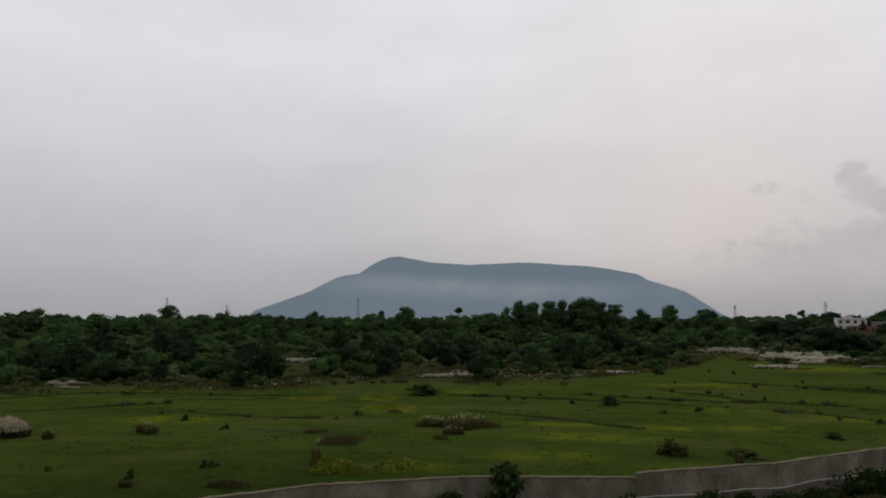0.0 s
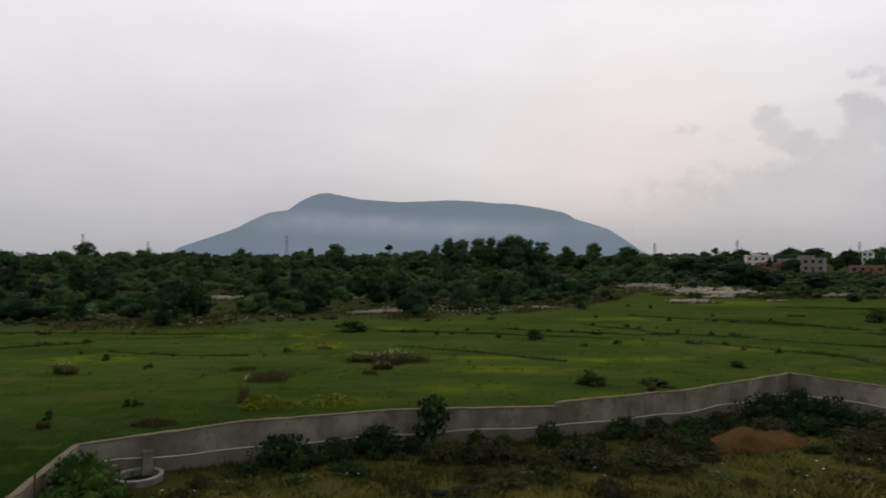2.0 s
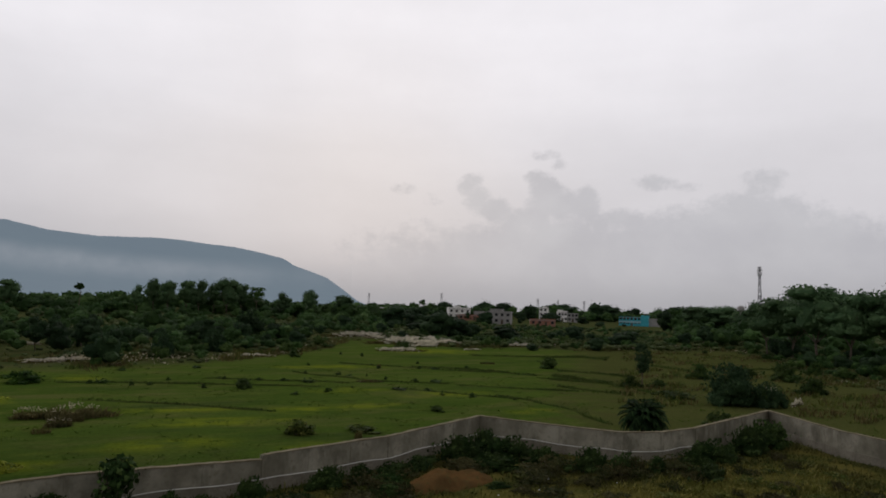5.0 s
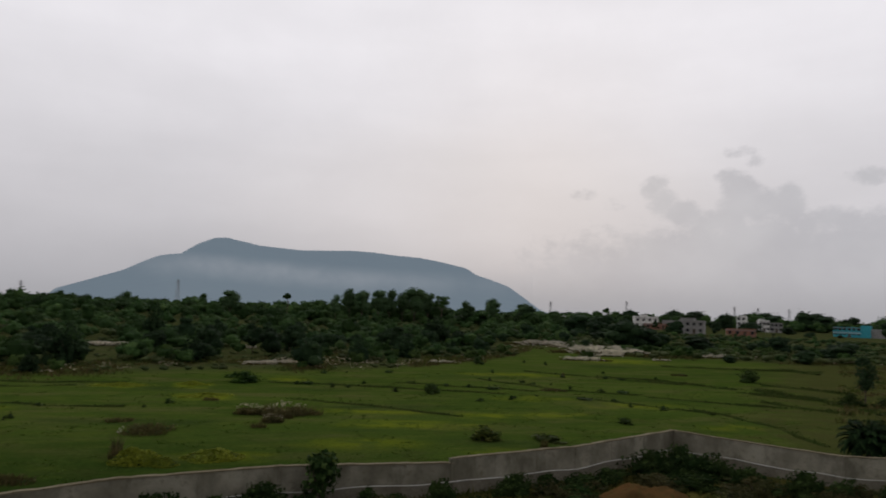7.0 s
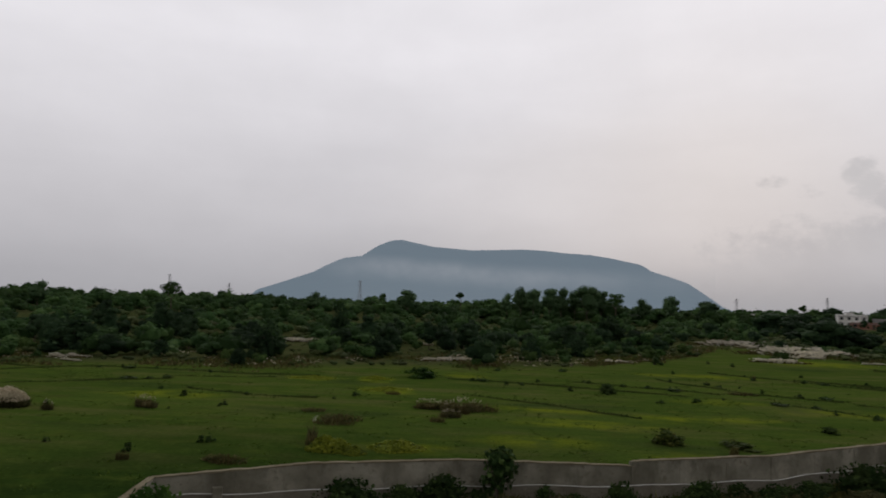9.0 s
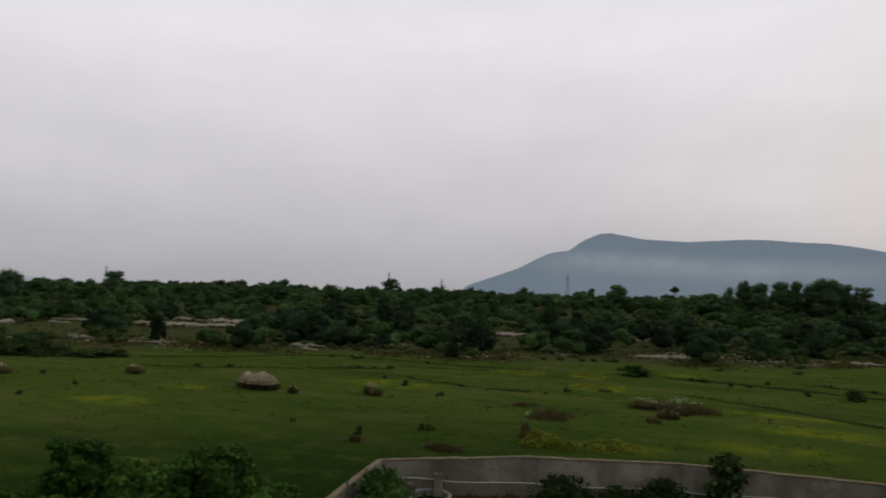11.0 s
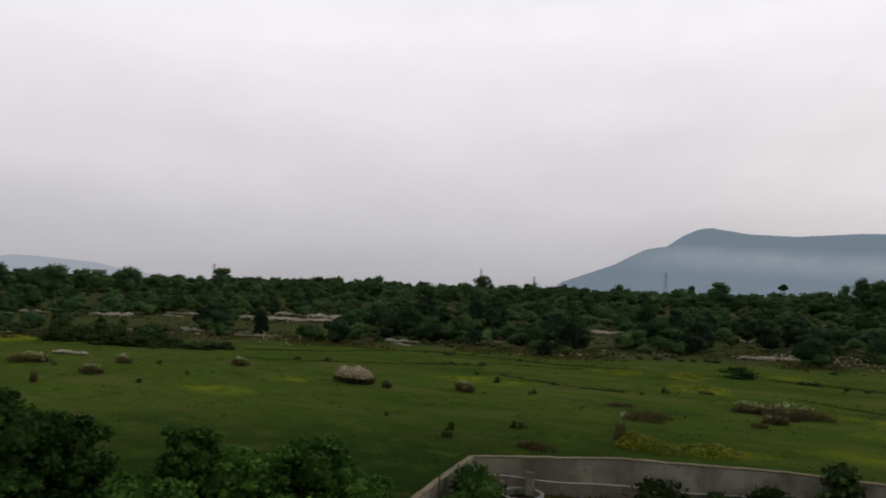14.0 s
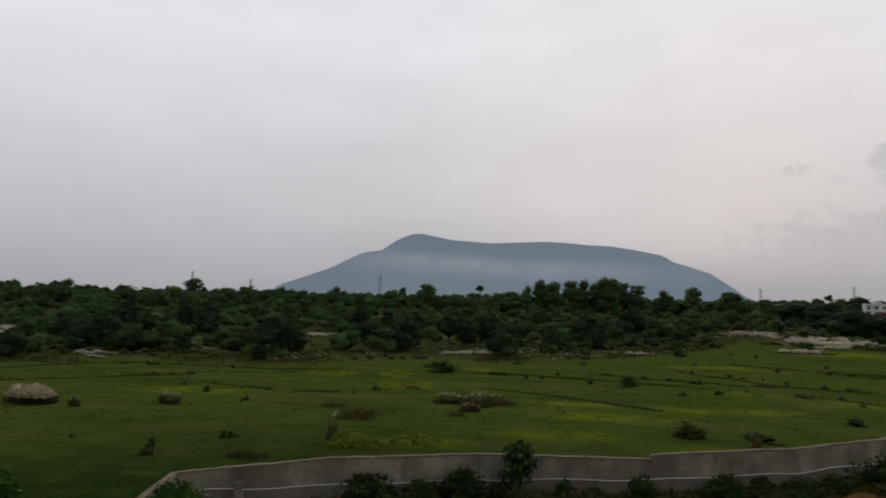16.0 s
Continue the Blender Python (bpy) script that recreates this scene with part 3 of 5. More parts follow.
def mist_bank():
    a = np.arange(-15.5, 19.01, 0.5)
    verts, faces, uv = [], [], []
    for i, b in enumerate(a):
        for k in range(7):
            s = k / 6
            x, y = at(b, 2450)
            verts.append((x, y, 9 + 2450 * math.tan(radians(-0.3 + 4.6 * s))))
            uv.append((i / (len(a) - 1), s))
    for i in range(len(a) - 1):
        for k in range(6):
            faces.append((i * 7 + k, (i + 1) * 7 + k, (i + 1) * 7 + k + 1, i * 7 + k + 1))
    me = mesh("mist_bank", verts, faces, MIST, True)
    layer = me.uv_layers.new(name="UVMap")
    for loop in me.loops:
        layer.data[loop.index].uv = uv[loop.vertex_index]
    tagged(new("mist_bank", me), "thin white band of mist before the hill, a glowing sheet", "mist", kind="stuff")


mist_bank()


# ---- boundary wall ----
def slab_between(a, b, w, z0a, z1a, z0b, z1b, rough=0.0, cuts=6):
    """An upright slab from plan point a to b, w thick, with sloping top and uneven edge."""
    bm = bmesh.new()
    d = Vector((b[0] - a[0], b[1] - a[1]))
    s = Vector((-d.y, d.x)).normalized() * w / 2
    rings = []
    for k in range(cuts + 1):
        q = k / cuts
        x, y = a[0] + d.x * q, a[1] + d.y * q
        lo, hi = z0a + (z0b - z0a) * q, z1a + (z1b - z1a) * q
        hi += rough * (noise.noise((x * 1.1, y * 1.1, 3.0)) + 0.8 * noise.noise((x * 4.3, y * 4.3, 3.0)))
        rings.append([bm.verts.new(p) for p in ((x - s.x, y - s.y, lo), (x + s.x, y + s.y, lo), (x + s.x, y + s.y, hi), (x - s.x, y - s.y, hi))])
    for p, q in zip(rings, rings[1:]):
        for k in range(4):
            bm.faces.new((p[k], q[k], q[(k + 1) % 4], p[(k + 1) % 4]))
    bm.faces.new(rings[0])
    bm.faces.new(rings[-1][::-1])
    bmesh.ops.recalc_face_normals(bm, faces=bm.faces)
    return bm


def boundary_wall(name, line):
    w = thing(name, "weathered grey cement-rendered boundary wall, stained below its coping", "wall", kind="structure")
    for a, b in zip(line, line[1:]):
        a, b = Vector(a), Vector(b)
        n = max(1, round((b - a).length / 3.0))
        for k in range(n):
            p, q = a.lerp(b, k / n), a.lerp(b, (k + 1) / n)
            u = (q - p).normalized() * 0.13
            part("panel", slab_between(p + u, q - u, 0.2, 0.58, p.z - 0.05, 0.58, q.z - 0.05), CEMENT, w)
            part("plinth", slab_between(p, q, 0.25, -0.3, 0.6, -0.3, 0.6, 0.02), PLINTH, w, "paler cement plinth")
            part("coping", slab_between(p, q, 0.27, p.z - 0.05, p.z + 0.005, q.z - 0.05, q.z + 0.005, 0.035, 11), COPING, w, "worn crumbling coping")
            part("pier", slab_between(p - u, p + u, 0.235, 0.55, p.z - 0.052, 0.55, p.z - 0.052), CEMENT, w)
        u = (b - a).normalized() * 0.13
        part("pier", slab_between(b - u, b + u, 0.235, 0.55, b.z - 0.052, 0.55, b.z - 0.052), CEMENT, w)
    return w


boundary_wall("wall_front", WALL_FRONT)
boundary_wall("wall_right", WALL_RIGHT)
boundary_wall("wall_left", WALL_LEFT)


def tube(points, r, sides=6):
    """One bent round tube through the points."""
    bm = bmesh.new()
    rings = []
    pts = [Vector(p) for p in points]
    for i, p in enumerate(pts):
        d = pts[min(i + 1, len(pts) - 1)] - pts[max(i - 1, 0)]
        turn = d.to_track_quat("Z", "Y").to_matrix()
        rings.append([bm.verts.new(p + turn @ Vector((r * math.cos(k * math.tau / sides), r * math.sin(k * math.tau / sides), 0))) for k in range(sides)])
    for a, b in zip(rings, rings[1:]):
        for k in range(sides):
            bm.faces.new((a[k], a[(k + 1) % sides], b[(k + 1) % sides], b[k]))
    return bm


def wall_pipe():
    pts = []
    line = [(-13.1, 27.62), (-7.1, 29.56), (-0.65, 31.47), (7.6, 32.82), (15.1, 35.37), (23.65, 40.15), (26.7, 35.67), (29.3, 32.35), (32.0, 31.78), (35.5, 32.27), (37.5, 32.9)]
    for a, b in zip(line, line[1:]):
        n = max(2, int(math.dist(a, b) / 0.7))
        for k in range(n):
            q = k / n
            x, y = a[0] + (b[0] - a[0]) * q, a[1] + (b[1] - a[1]) * q
            pts.append((x, y, 0.66 + 0.05 * math.sin(len(pts) * 0.9) + 0.04 * noise.noise((x, y, 1.0))))
    ob = tagged(new("water_pipe"), "thin white plastic water pipe sagging along the wall's plinth", "pipe")
    part("pipe", tube(pts, 0.022), PIPE, ob)


wall_pipe()

# ---- woods ----
# drifts of plume grass: x, y, width, height
PLUME_SPOTS = ((-73.2, 46.9, 4.1, 0.6), (-132.8, 95.1, 12.4, 1.4), (-90.7, 79.0, 5.1, 0.9), (-77.3, 80.1, 6.6, 0.9), (-104.8, 115.0, 10.5, 1.1), (-55.5, 88.8, 4.4, 0.9), (-126.2, 104.6, 6.9, 1.4), (-4.4, 105.4, 3.6, 0.7), (-11.2, 140.7, 3.6, 1.0), (-52.7, 85.0, 3.4, 0.8), (-38.0, 138.8, 3.6, 1.0), (23.1, 113.9, 3.9, 0.8), (63.6, 187.0, 8.0, 1.5), (66.5, 180.0, 8.0, 1.6), (69.3, 172.0, 8.0, 1.6), (69.5, 163.0, 8.0, 1.7), (68.8, 155.0, 9.0, 1.9), (74.5, 153.0, 9.0, 2.0), (80.5, 151.5, 8.0, 1.7), (72.0, 146.5, 7.0, 1.6), (66.9, 141.4, 7.0, 1.3), (74.4, 131.4, 3.6, 0.9), (55.2, 127.0, 3.5, 0.9), (94.5, 143.5, 5.5, 1.4), (96.5, 139.0, 4.0, 1.2), (70.5, 53.9, 3.0, 1.1), (66.9, 47.6, 3.5, 1.1), (-133.6, 114.6, 10.0, 1.2), (-107.1, 131.6, 11.0, 1.2), (-150.2, 87.4, 6.0, 1.2), (-95.0, 120.0, 6.0, 1.0))

KINDS = (
    ("tree", "dark green broad-leaved tree at the edge of the woods", 4.4, 4.6, LEAF_DARK, 640, 0.24, -0.1),
    ("tree", "dark green round-crowned tree at the edge of the woods", 3.6, 4.2, LEAF_DARK, 600, 0.22, -0.12),
    ("tree", "tall dark green tree rising from the scrub", 5.6, 4.0, LEAF_DARK, 620, 0.24, 0.08),
    ("shrub", "dark green thorny shrub in the scrub", 2.0, 3.4, LEAF, 380, 0.19, 0.0),
    ("shrub", "pale green shrub in the scrub", 1.7, 3.0, LEAF_PALE, 350, 0.18, 0.0),
    ("shrub", "low dark green bush in the scrub", 1.2, 2.3, LEAF, 260, 0.16, 0.0),
)


def screened(b, r):
    """Open ground before the drifts of plume grass."""
    for x, y, w, h in PLUME_SPOTS:
        pr = math.hypot(x, y)
        if pr > 95 and pr - 45 < r < pr + 2:
            d = abs(b - math.degrees(math.atan2(x, y)))
            if radians(d) * r < 0.5 * w + 1.0:
                return True
    return False


def village(b, r):
    """Open ground with low scrub in front of the houses."""
    return 22 < b < 46 and r < 372


def edge_woods():
    rng = np.random.default_rng(21)
    masters = []
    for i, (name, label, h, w, leaf, n, size, low) in enumerate(KINDS):
        for k in range(2):
            masters.append((make_tree(name, label, h, w, leaf, n, size, 100 + 10 * i + k, low, lumps=8 if name == "tree" else 5, category="tree" if name == "tree" else "shrub", group="trees at the wood's edge", cuts=2 if name == "tree" else 1), i))
    spots = []
    tries = 0
    while len(spots) < 400 and tries < 20000:
        tries += 1
        b = rng.uniform(-76, 64)
        r = edge(b) + rng.uniform(0, 1) ** 1.1 * 62
        i = rng.choice(6, p=(0.13, 0.16, 0.05, 0.25, 0.22, 0.19))
        if (r - edge(b) < (34 if -1 < b < 21 else 7) or village(b, r)) and i < 3 and rng.random() < 0.85:
            i = rng.integers(3, 6)
        if r - edge(b) < 11 and rng.random() < 0.35:
            continue
        x, y = at(b, r)
        if screened(b, r):
            continue
        gap = 1.5 if i > 2 else 2.4
        if any((x - p) ** 2 + (y - q) ** 2 < gap * gap for p, q in spots):
            continue
        spots.append((x, y))
        pool = [m for m in masters if m[1] == i]
        src = pool[rng.integers(len(pool))][0]
        s = rng.uniform(0.7, 1.25)
        copy_thing(src, pose(x, y, ground_z(x, y), 0, 0, rng.uniform(0, 360)) @ Matrix.Diagonal((s, s, s * rng.uniform(0.85, 1.15), 1)))
    for m, i in masters:
        b = rng.uniform(-70, 15)
        x, y = at(b, edge(b) + 30)
        m.matrix_world = pose(x, y, ground_z(x, y), 0, 0, rng.uniform(0, 360))


edge_woods()


def woodland():
    """The closed scrub and trees behind the edge, to the skyline."""
    rng = np.random.default_rng(5)
    store = {True: [[], [], [], 0], False: [[], [], [], 0]}
    kinds = []
    for h, w, n, size, low, m in ((4.6, 5.2, 90, 0.40, 0.0, 3), (6.4, 5.4, 100, 0.42, 0.05, 4), (2.2, 4.2, 50, 0.34, 0.0, 2), (3.6, 4.6, 76, 0.38, 0.0, 3), (5.6, 4.0, 80, 0.40, 0.05, 3)):
        for k in range(5):
            kinds.append((crown(rng, lumps_for(rng, h, w, low, m, 0.85), n, size, 0.92), h))
    for t in range(6900):
        b = rng.uniform(-80, 70)
        e = edge(b)
        low_scrub = False
        if t < 1950:
            r = e + 1 + rng.random() ** 0.8 * 85
            r = e + rng.random() ** 1.3 * 80
            k, s = 2, rng.uniform(0.26, 0.55) * (0.6 if r - e < 10 else 1)
            low_scrub = True
        elif t < 2850:
            r = e + 10 + rng.random() ** 0.8 * 80
            x, y = at(b, r)
            if noise.noise((x * 0.045, y * 0.03, 3.0)) < -0.12 or (-2 < b < 20 and r - e < 36 and rng.random() < 0.75):
                continue
            k, s = rng.choice((0, 2, 3)), rng.uniform(0.6, 1.0)
        elif t < 4800:
            r = math.sqrt(rng.uniform((e + 70) ** 2, 320 ** 2))
            k, s = rng.choice(5, p=(0.20, 0.04, 0.38, 0.33, 0.05)), rng.uniform(0.7, 1.1)
            low_scrub = k == 2
        elif t < 5050:
            b, r = rng.uniform(20, 50), rng.uniform(170, 345)
            k, s = 2, rng.uniform(0.4, 0.8)
            low_scrub = rng.random() < 0.6
        else:
            r = 300 + 300 * rng.random() ** 1.6
            k, s = rng.choice(5, p=(0.50, 0.03, 0.08, 0.37, 0.02)), rng.uniform(1.0, 1.3)
            s *= 1.25
            if b > 22:
                r = 408 + 110 * rng.random()
            if 0 < b < 18 and r < 420:
                s *= 1.0 + 0.28 * max(0.0, 1 - abs(b - 8.5) / 9.5)
            if rng.random() < 0.05:
                s *= 1.3
        if 25 < b < 46 and 300 < r < 405:
            continue
        if screened(b, r):
            if not low_scrub:
                continue
            s *= 0.45
        if village(b, r):
            if r > 245 and rng.random() < 0.32:
                k, s = rng.choice((0, 3)), rng.uniform(0.28, 0.46)
                low_scrub = False
            else:
                k, s = 2, rng.uniform(0.4, 0.8)
        elif b > 44 and r > 200:
            s *= 1.35
        (v, f), h = kinds[k * 5 + rng.integers(5)]
        a = rng.uniform(0, math.tau)
        x, y = at(b, r)
        c, sn = math.cos(a) * s * 1.22, math.sin(a) * s * 1.22
        p = np.empty_like(v)
        p[:, 0] = v[:, 0] * c - v[:, 1] * sn + x
        p[:, 1] = v[:, 0] * sn + v[:, 1] * c + y
        p[:, 2] = v[:, 2] * s * rng.uniform(0.85, 1.15) + ground_z(x, y) - 0.1
        box_ = store[low_scrub]
        box_[0].append(p), box_[1].append(f + box_[3])
        box_[2].append(np.full(len(p), rng.random()))
        box_[3] += len(p)
    for low_scrub, name, leaf, label in ((False, "woodland", LEAF_WOOD, "dense dark green scrub woodland reaching to the skyline"), (True, "scrub", LEAF_SCRUB, "low olive-green thorn scrub between the trees")):
        vs, fs, tone, base = store[low_scrub]
        me = mesh(name, np.concatenate(vs), np.concatenate(fs), leaf)
        me.attributes.new("plant", "FLOAT", "POINT").data.foreach_set("value", np.concatenate(tone).astype(np.float32))
        tagged(new(name, me), label, "woods", kind="stuff")


woodland()

# trees that stand out: x, y from bearing; bearing, top angle, distance, width, fullness
TALL = ((-34.2, 0.80, 300, 6.3), (-53.75, 1.02, 200, 6.5), (-68.8, 0.9, 190, 9.0), (-72, 1.1, 190, 8.0), (-65, 0.5, 200, 6.5), (-62.6, 0.62, 210, 6.5), (-58.7, 0.45, 200, 5.0), (-46.8, 0.62, 260, 5.5),
        (2.35, 1.0, 290, 5.0), (3.5, 1.36, 296, 4.6), (4.6, 1.2, 290, 5.0), (6.0, 1.2, 299, 5.5), (6.9, 1.57, 290, 6.5), (8.0, 1.25, 297, 5.0), (9.1, 1.56, 293, 7.5), (10.2, 1.1, 300, 5.0), (13.6, 0.84, 300, 6.0), (15.7, 0.97, 305, 6.0), (18.4, 0.65, 305, 6.0), (-6.1, 0.75, 300, 6.5), (-14, 0.6, 300, 6.0),
        (52.6, 1.05, 185, 9.0), (54.2, 1.5, 175, 10.0), (55.9, 2.0, 165, 11.0), (58, 2.2, 160, 11.0), (60.5, 2.1, 160, 11.0), (49.3, 0.75, 290, 10.0), (47.4, 0.6, 290, 9.0), (50.9, 0.7, 270, 9.0))


def tall_trees():
    rng = np.random.default_rng(31)
    masters = [make_tree("tree", "tall dark broad-leaved tree standing above the woods", 10, 8, LEAF_TALL, 1200, 0.32, 300 + k, 0.2, lumps=13, core=0.78, stray=0.35, group="tall trees on the skyline") for k in range(4)]
    for i, (b, e, r, w) in enumerate(TALL):
        x, y = at(b, r)
        g = ground_z(x, y)
        h = EYE + r * math.tan(radians(e)) - g
        m = pose(x, y, g, 0, 0, rng.uniform(0, 360)) @ Matrix.Diagonal((1.3 * w / 8.6, 1.3 * w / 8.6, h / 10.3, 1))
        if i < 4:
            masters[i].matrix_world = m
        else:
            copy_thing(masters[i % 4], m)
    # a lone round tree on a bare stem, and two flat spreading ones
    for b, e, r, w, low, leafn, label in ((-1.63, 1.02, 290, 3.6, 0.72, 500, "small round-headed tree on a bare stem"), (-25.1, 1.18, 270, 8.0, 0.42, 1000, "open flat-topped tree with bare limbs"), (11.35, 1.26, 290, 8.0, 0.5, 900, "open flat-topped tree with bare limbs"), (25.1, 0.70, 420, 5.0, 0.6, 300, "small round-headed tree on a bare stem")):
        x, y = at(b, r)
        g = ground_z(x, y)
        h = EYE + r * math.tan(radians(e)) - g
        t = make_tree("tree", label, h, w, LEAF, leafn, 0.4, int(900 + b), low, lumps=8, flat=0.55 if "flat" in label else 0.8, core=0.5 if "flat" in label else 0.85)
        t.matrix_world = pose(x, y, g)


tall_trees()


# ---- plants of the fields ----
def blades(rng, n, w, d, h, thick, lean=0.35):
    """Upright thin grass blades over an oval of w by d."""
    a, q = rng.uniform(0, math.tau, n), np.sqrt(rng.random(n))
    x, y = np.cos(a) * q * w / 2, np.sin(a) * q * d / 2
    hh = h * rng.uniform(0.5, 1.1, n) * (1 - 0.45 * q)
    dx, dy = rng.normal(0, lean, n) * hh + x * 0.15, rng.normal(0, lean, n) * hh + y * 0.15
    t = rng.uniform(0, math.tau, n)
    sx, sy = np.cos(t) * thick / 2, np.sin(t) * thick / 2
    z = np.zeros(n)
    v = np.stack([np.stack([x - sx, y - sy, z - 0.03], 1), np.stack([x + sx, y + sy, z - 0.03], 1), np.stack([x + dx * 0.5 + sx * 0.8, y + dy * 0.5 + sy * 0.8, hh * 0.6], 1), np.stack([x + dx, y + dy, hh], 1), np.stack([x + dx * 0.5 - sx * 0.8, y + dy * 0.5 - sy * 0.8, hh * 0.6], 1)], 1).reshape(-1, 3)
    k = np.arange(n)[:, None] * 5
    return v, np.concatenate([k + [[0, 1, 2]], k + [[0, 2, 4]], k + [[4, 2, 3]]])


def scatter(make, spots, w0, h0, seed, tall=1.0, deep=1.0):
    """Masters, made by make(k), and their copies at the spots (x, y, width, height)."""
    rng = np.random.default_rng(seed)
    n = min(3, len(spots))
    masters = [make(k) for k in range(n)]
    for i, (x, y, w, h) in enumerate(spots):
        m = pose(x, y, ground_z(x, y), 0, 0, rng.uniform(-25, 25) + (180 if rng.random() < 0.5 else 0)) @ Matrix.Diagonal((w / w0, deep * max(w, 0.5 * w + 0.4) / w0, tall * h / h0, 1))
        if i < n:
            masters[i].matrix_world = m
        else:
            copy_thing(masters[i % n], m)


def leafy(name, label, leaf, w, h, n, size, group="", lumps=6, category="bush", lump=1.0, heart=0.8, loose=0.45):
    def make(k):
        rng = np.random.default_rng(hash_of(name) + k)
        t = thing(name, label, category, group=group)
        ls = []
        for i in range(lumps):
            a, q = rng.uniform(0, math.tau), rng.uniform(0.15, 1.0)
            r = w / 2 * rng.uniform(0.18, 0.44) * lump
            z = h * rng.uniform(0.12, 0.80) * (1 - 0.4 * q * q)
            ls.append((math.cos(a) * q * (w / 2 - r * 0.5), math.sin(a) * q * (w / 2 - r * 0.5), z, r, h * rng.uniform(0.12, 0.28)))
        for i in range(lumps // 2):
            a, q = rng.uniform(0, math.tau), rng.uniform(0.5, 1.05)
            ls.append((math.cos(a) * q * w * 0.45, math.sin(a) * q * w * 0.45, h * 0.12, w * 0.14, h * 0.18))
        ls.append((0, 0, h * 0.3, w * 0.26, h * 0.34))
        v, f = crown(rng, ls, n, size, heart, loose=loose)
        v[:, 2] = np.maximum(v[:, 2], -0.05)
        c = rng.normal(0, 0.22 * w, (n // 7, 3))
        c[:, 2] = h * (0.55 + 0.5 * rng.random(n // 7)) * np.exp(-(c[:, 0] ** 2 + c[:, 1] ** 2) / (0.5 * w * w))
        v2, f2 = leaves(c, size, rng, up=0.8)
        v, f = np.concatenate([v, v2]), np.concatenate([f, f2 + len(v)])
        part("foliage", mesh("foliage", v, f, leaf), leaf, t)
        bm = bmesh.new()
        for i in range(5):
            a = i * 1.25
            bar(bm, (0.05 * math.cos(a), 0.05 * math.sin(a), -0.05), (w * 0.22 * math.cos(a), w * 0.22 * math.sin(a), h * 0.6), 0.03 * w / 2 + 0.008, 0.008, 5)
        part("stem", bm, BARK, t, "thin woody stems")
        return t
    return make


def hash_of(name):
    return sum((i + 1) * ord(c) for i, c in enumerate(name))


def dry_clump(k):
    rng = np.random.default_rng(50 + k)
    t = thing("dry_grass_clump", "brown dry weeds in the short grass", "grass", group="dry weeds in the field")
    v, f = blades(rng, 230, 3.0, 1.9, 0.8, 0.06, 0.5)
    part("grass", mesh("grass", v, f, LEAF_DRY), LEAF_DRY, t)
    v, f = crown(rng, [(0.7, 0.1, 0.12, 0.5, 0.16), (-0.8, 0.1, 0.12, 0.4, 0.14)], 70, 0.12, 0)
    tagged(part("weed", mesh("weed", v, f, LEAF_WEEDY), LEAF_WEEDY, t), "dark green weeds", kind="stuff")
    return t


def plume_clump(k):
    rng = np.random.default_rng(60 + k)
    t = thing("plume_grass", "dome of pale feathery plume grass over dark brown stalks", "grass", group="plume grass in the field")
    v, f = blades(rng, 620, 3.5, 2.0, 0.95, 0.05, 0.22)
    part("stalks", mesh("stalks", v, f, LEAF_YARD), LEAF_YARD, t)
    m = 1900
    a, q = rng.uniform(0, math.tau, m), np.sqrt(rng.random(m))
    x, y = np.cos(a) * q * 1.75, np.sin(a) * q * 1.0
    top = np.array([0.95 + 0.22 * noise.noise((p * 1.6 + 5 * k, w * 1.6, 2.0)) for p, w in zip(x, y)])
    z = top * np.maximum(0.2, 1.02 - q ** 4) ** 0.5 * rng.uniform(0.80, 1.16, m)
    v, f = leaves(np.stack([x, y, np.maximum(z, 0.5)], 1), 0.07, rng, 3.4, 1.9)
    part("plumes", mesh("plumes", v, f, LEAF_KANS), LEAF_KANS, t, "pale cream feathery plumes")
    ls = [(-1.4 + i * 0.47, rng.uniform(-0.5, 0.2), 0.22, 0.42, 0.26) for i in range(7)]
    v, f = crown(rng, ls, 420, 0.10, 0.75, loose=1.3)
    part("base_leaves", mesh("base_leaves", v, f, LEAF_YARD), LEAF_YARD, t, "dark brown leaves at the foot")
    return t


def plume_patch(k):
    rng = np.random.default_rng(70 + k)
    t = thing("plume_grass", "low drift of whitish plume grass among the scrub", "grass", group="plume grass in the scrub")
    v, f = blades(rng, 220, 4.0, 2.4, 0.7, 0.08, 0.25)
    part("stalks", mesh("stalks", v, f, LEAF_DRY), LEAF_DRY, t)
    n, tufts = 300, 9
    pick = rng.integers(tufts, size=n)
    tx, ty, th, tr = rng.uniform(-1.9, 1.9, tufts), rng.uniform(-1.1, 1.1, tufts), rng.uniform(0.3, 0.85, tufts), rng.uniform(0.25, 0.6, tufts)
    q = rng.normal(0, 0.55, (n, 2))
    c = np.stack([tx[pick] + q[:, 0] * tr[pick] * 1.3, ty[pick] + q[:, 1] * tr[pick], th[pick] * (1 - 0.35 * (q ** 2).sum(1)) + rng.normal(0, 0.08, n)], 1)
    c[:, 2] = np.maximum(c[:, 2], 0.08)
    v, f = leaves(c, 0.16, rng, 1.8, 0.3)
    part("plumes", mesh("plumes", v, f, LEAF_DRIFT), LEAF_DRIFT, t, "whitish feathery plumes")
    return t


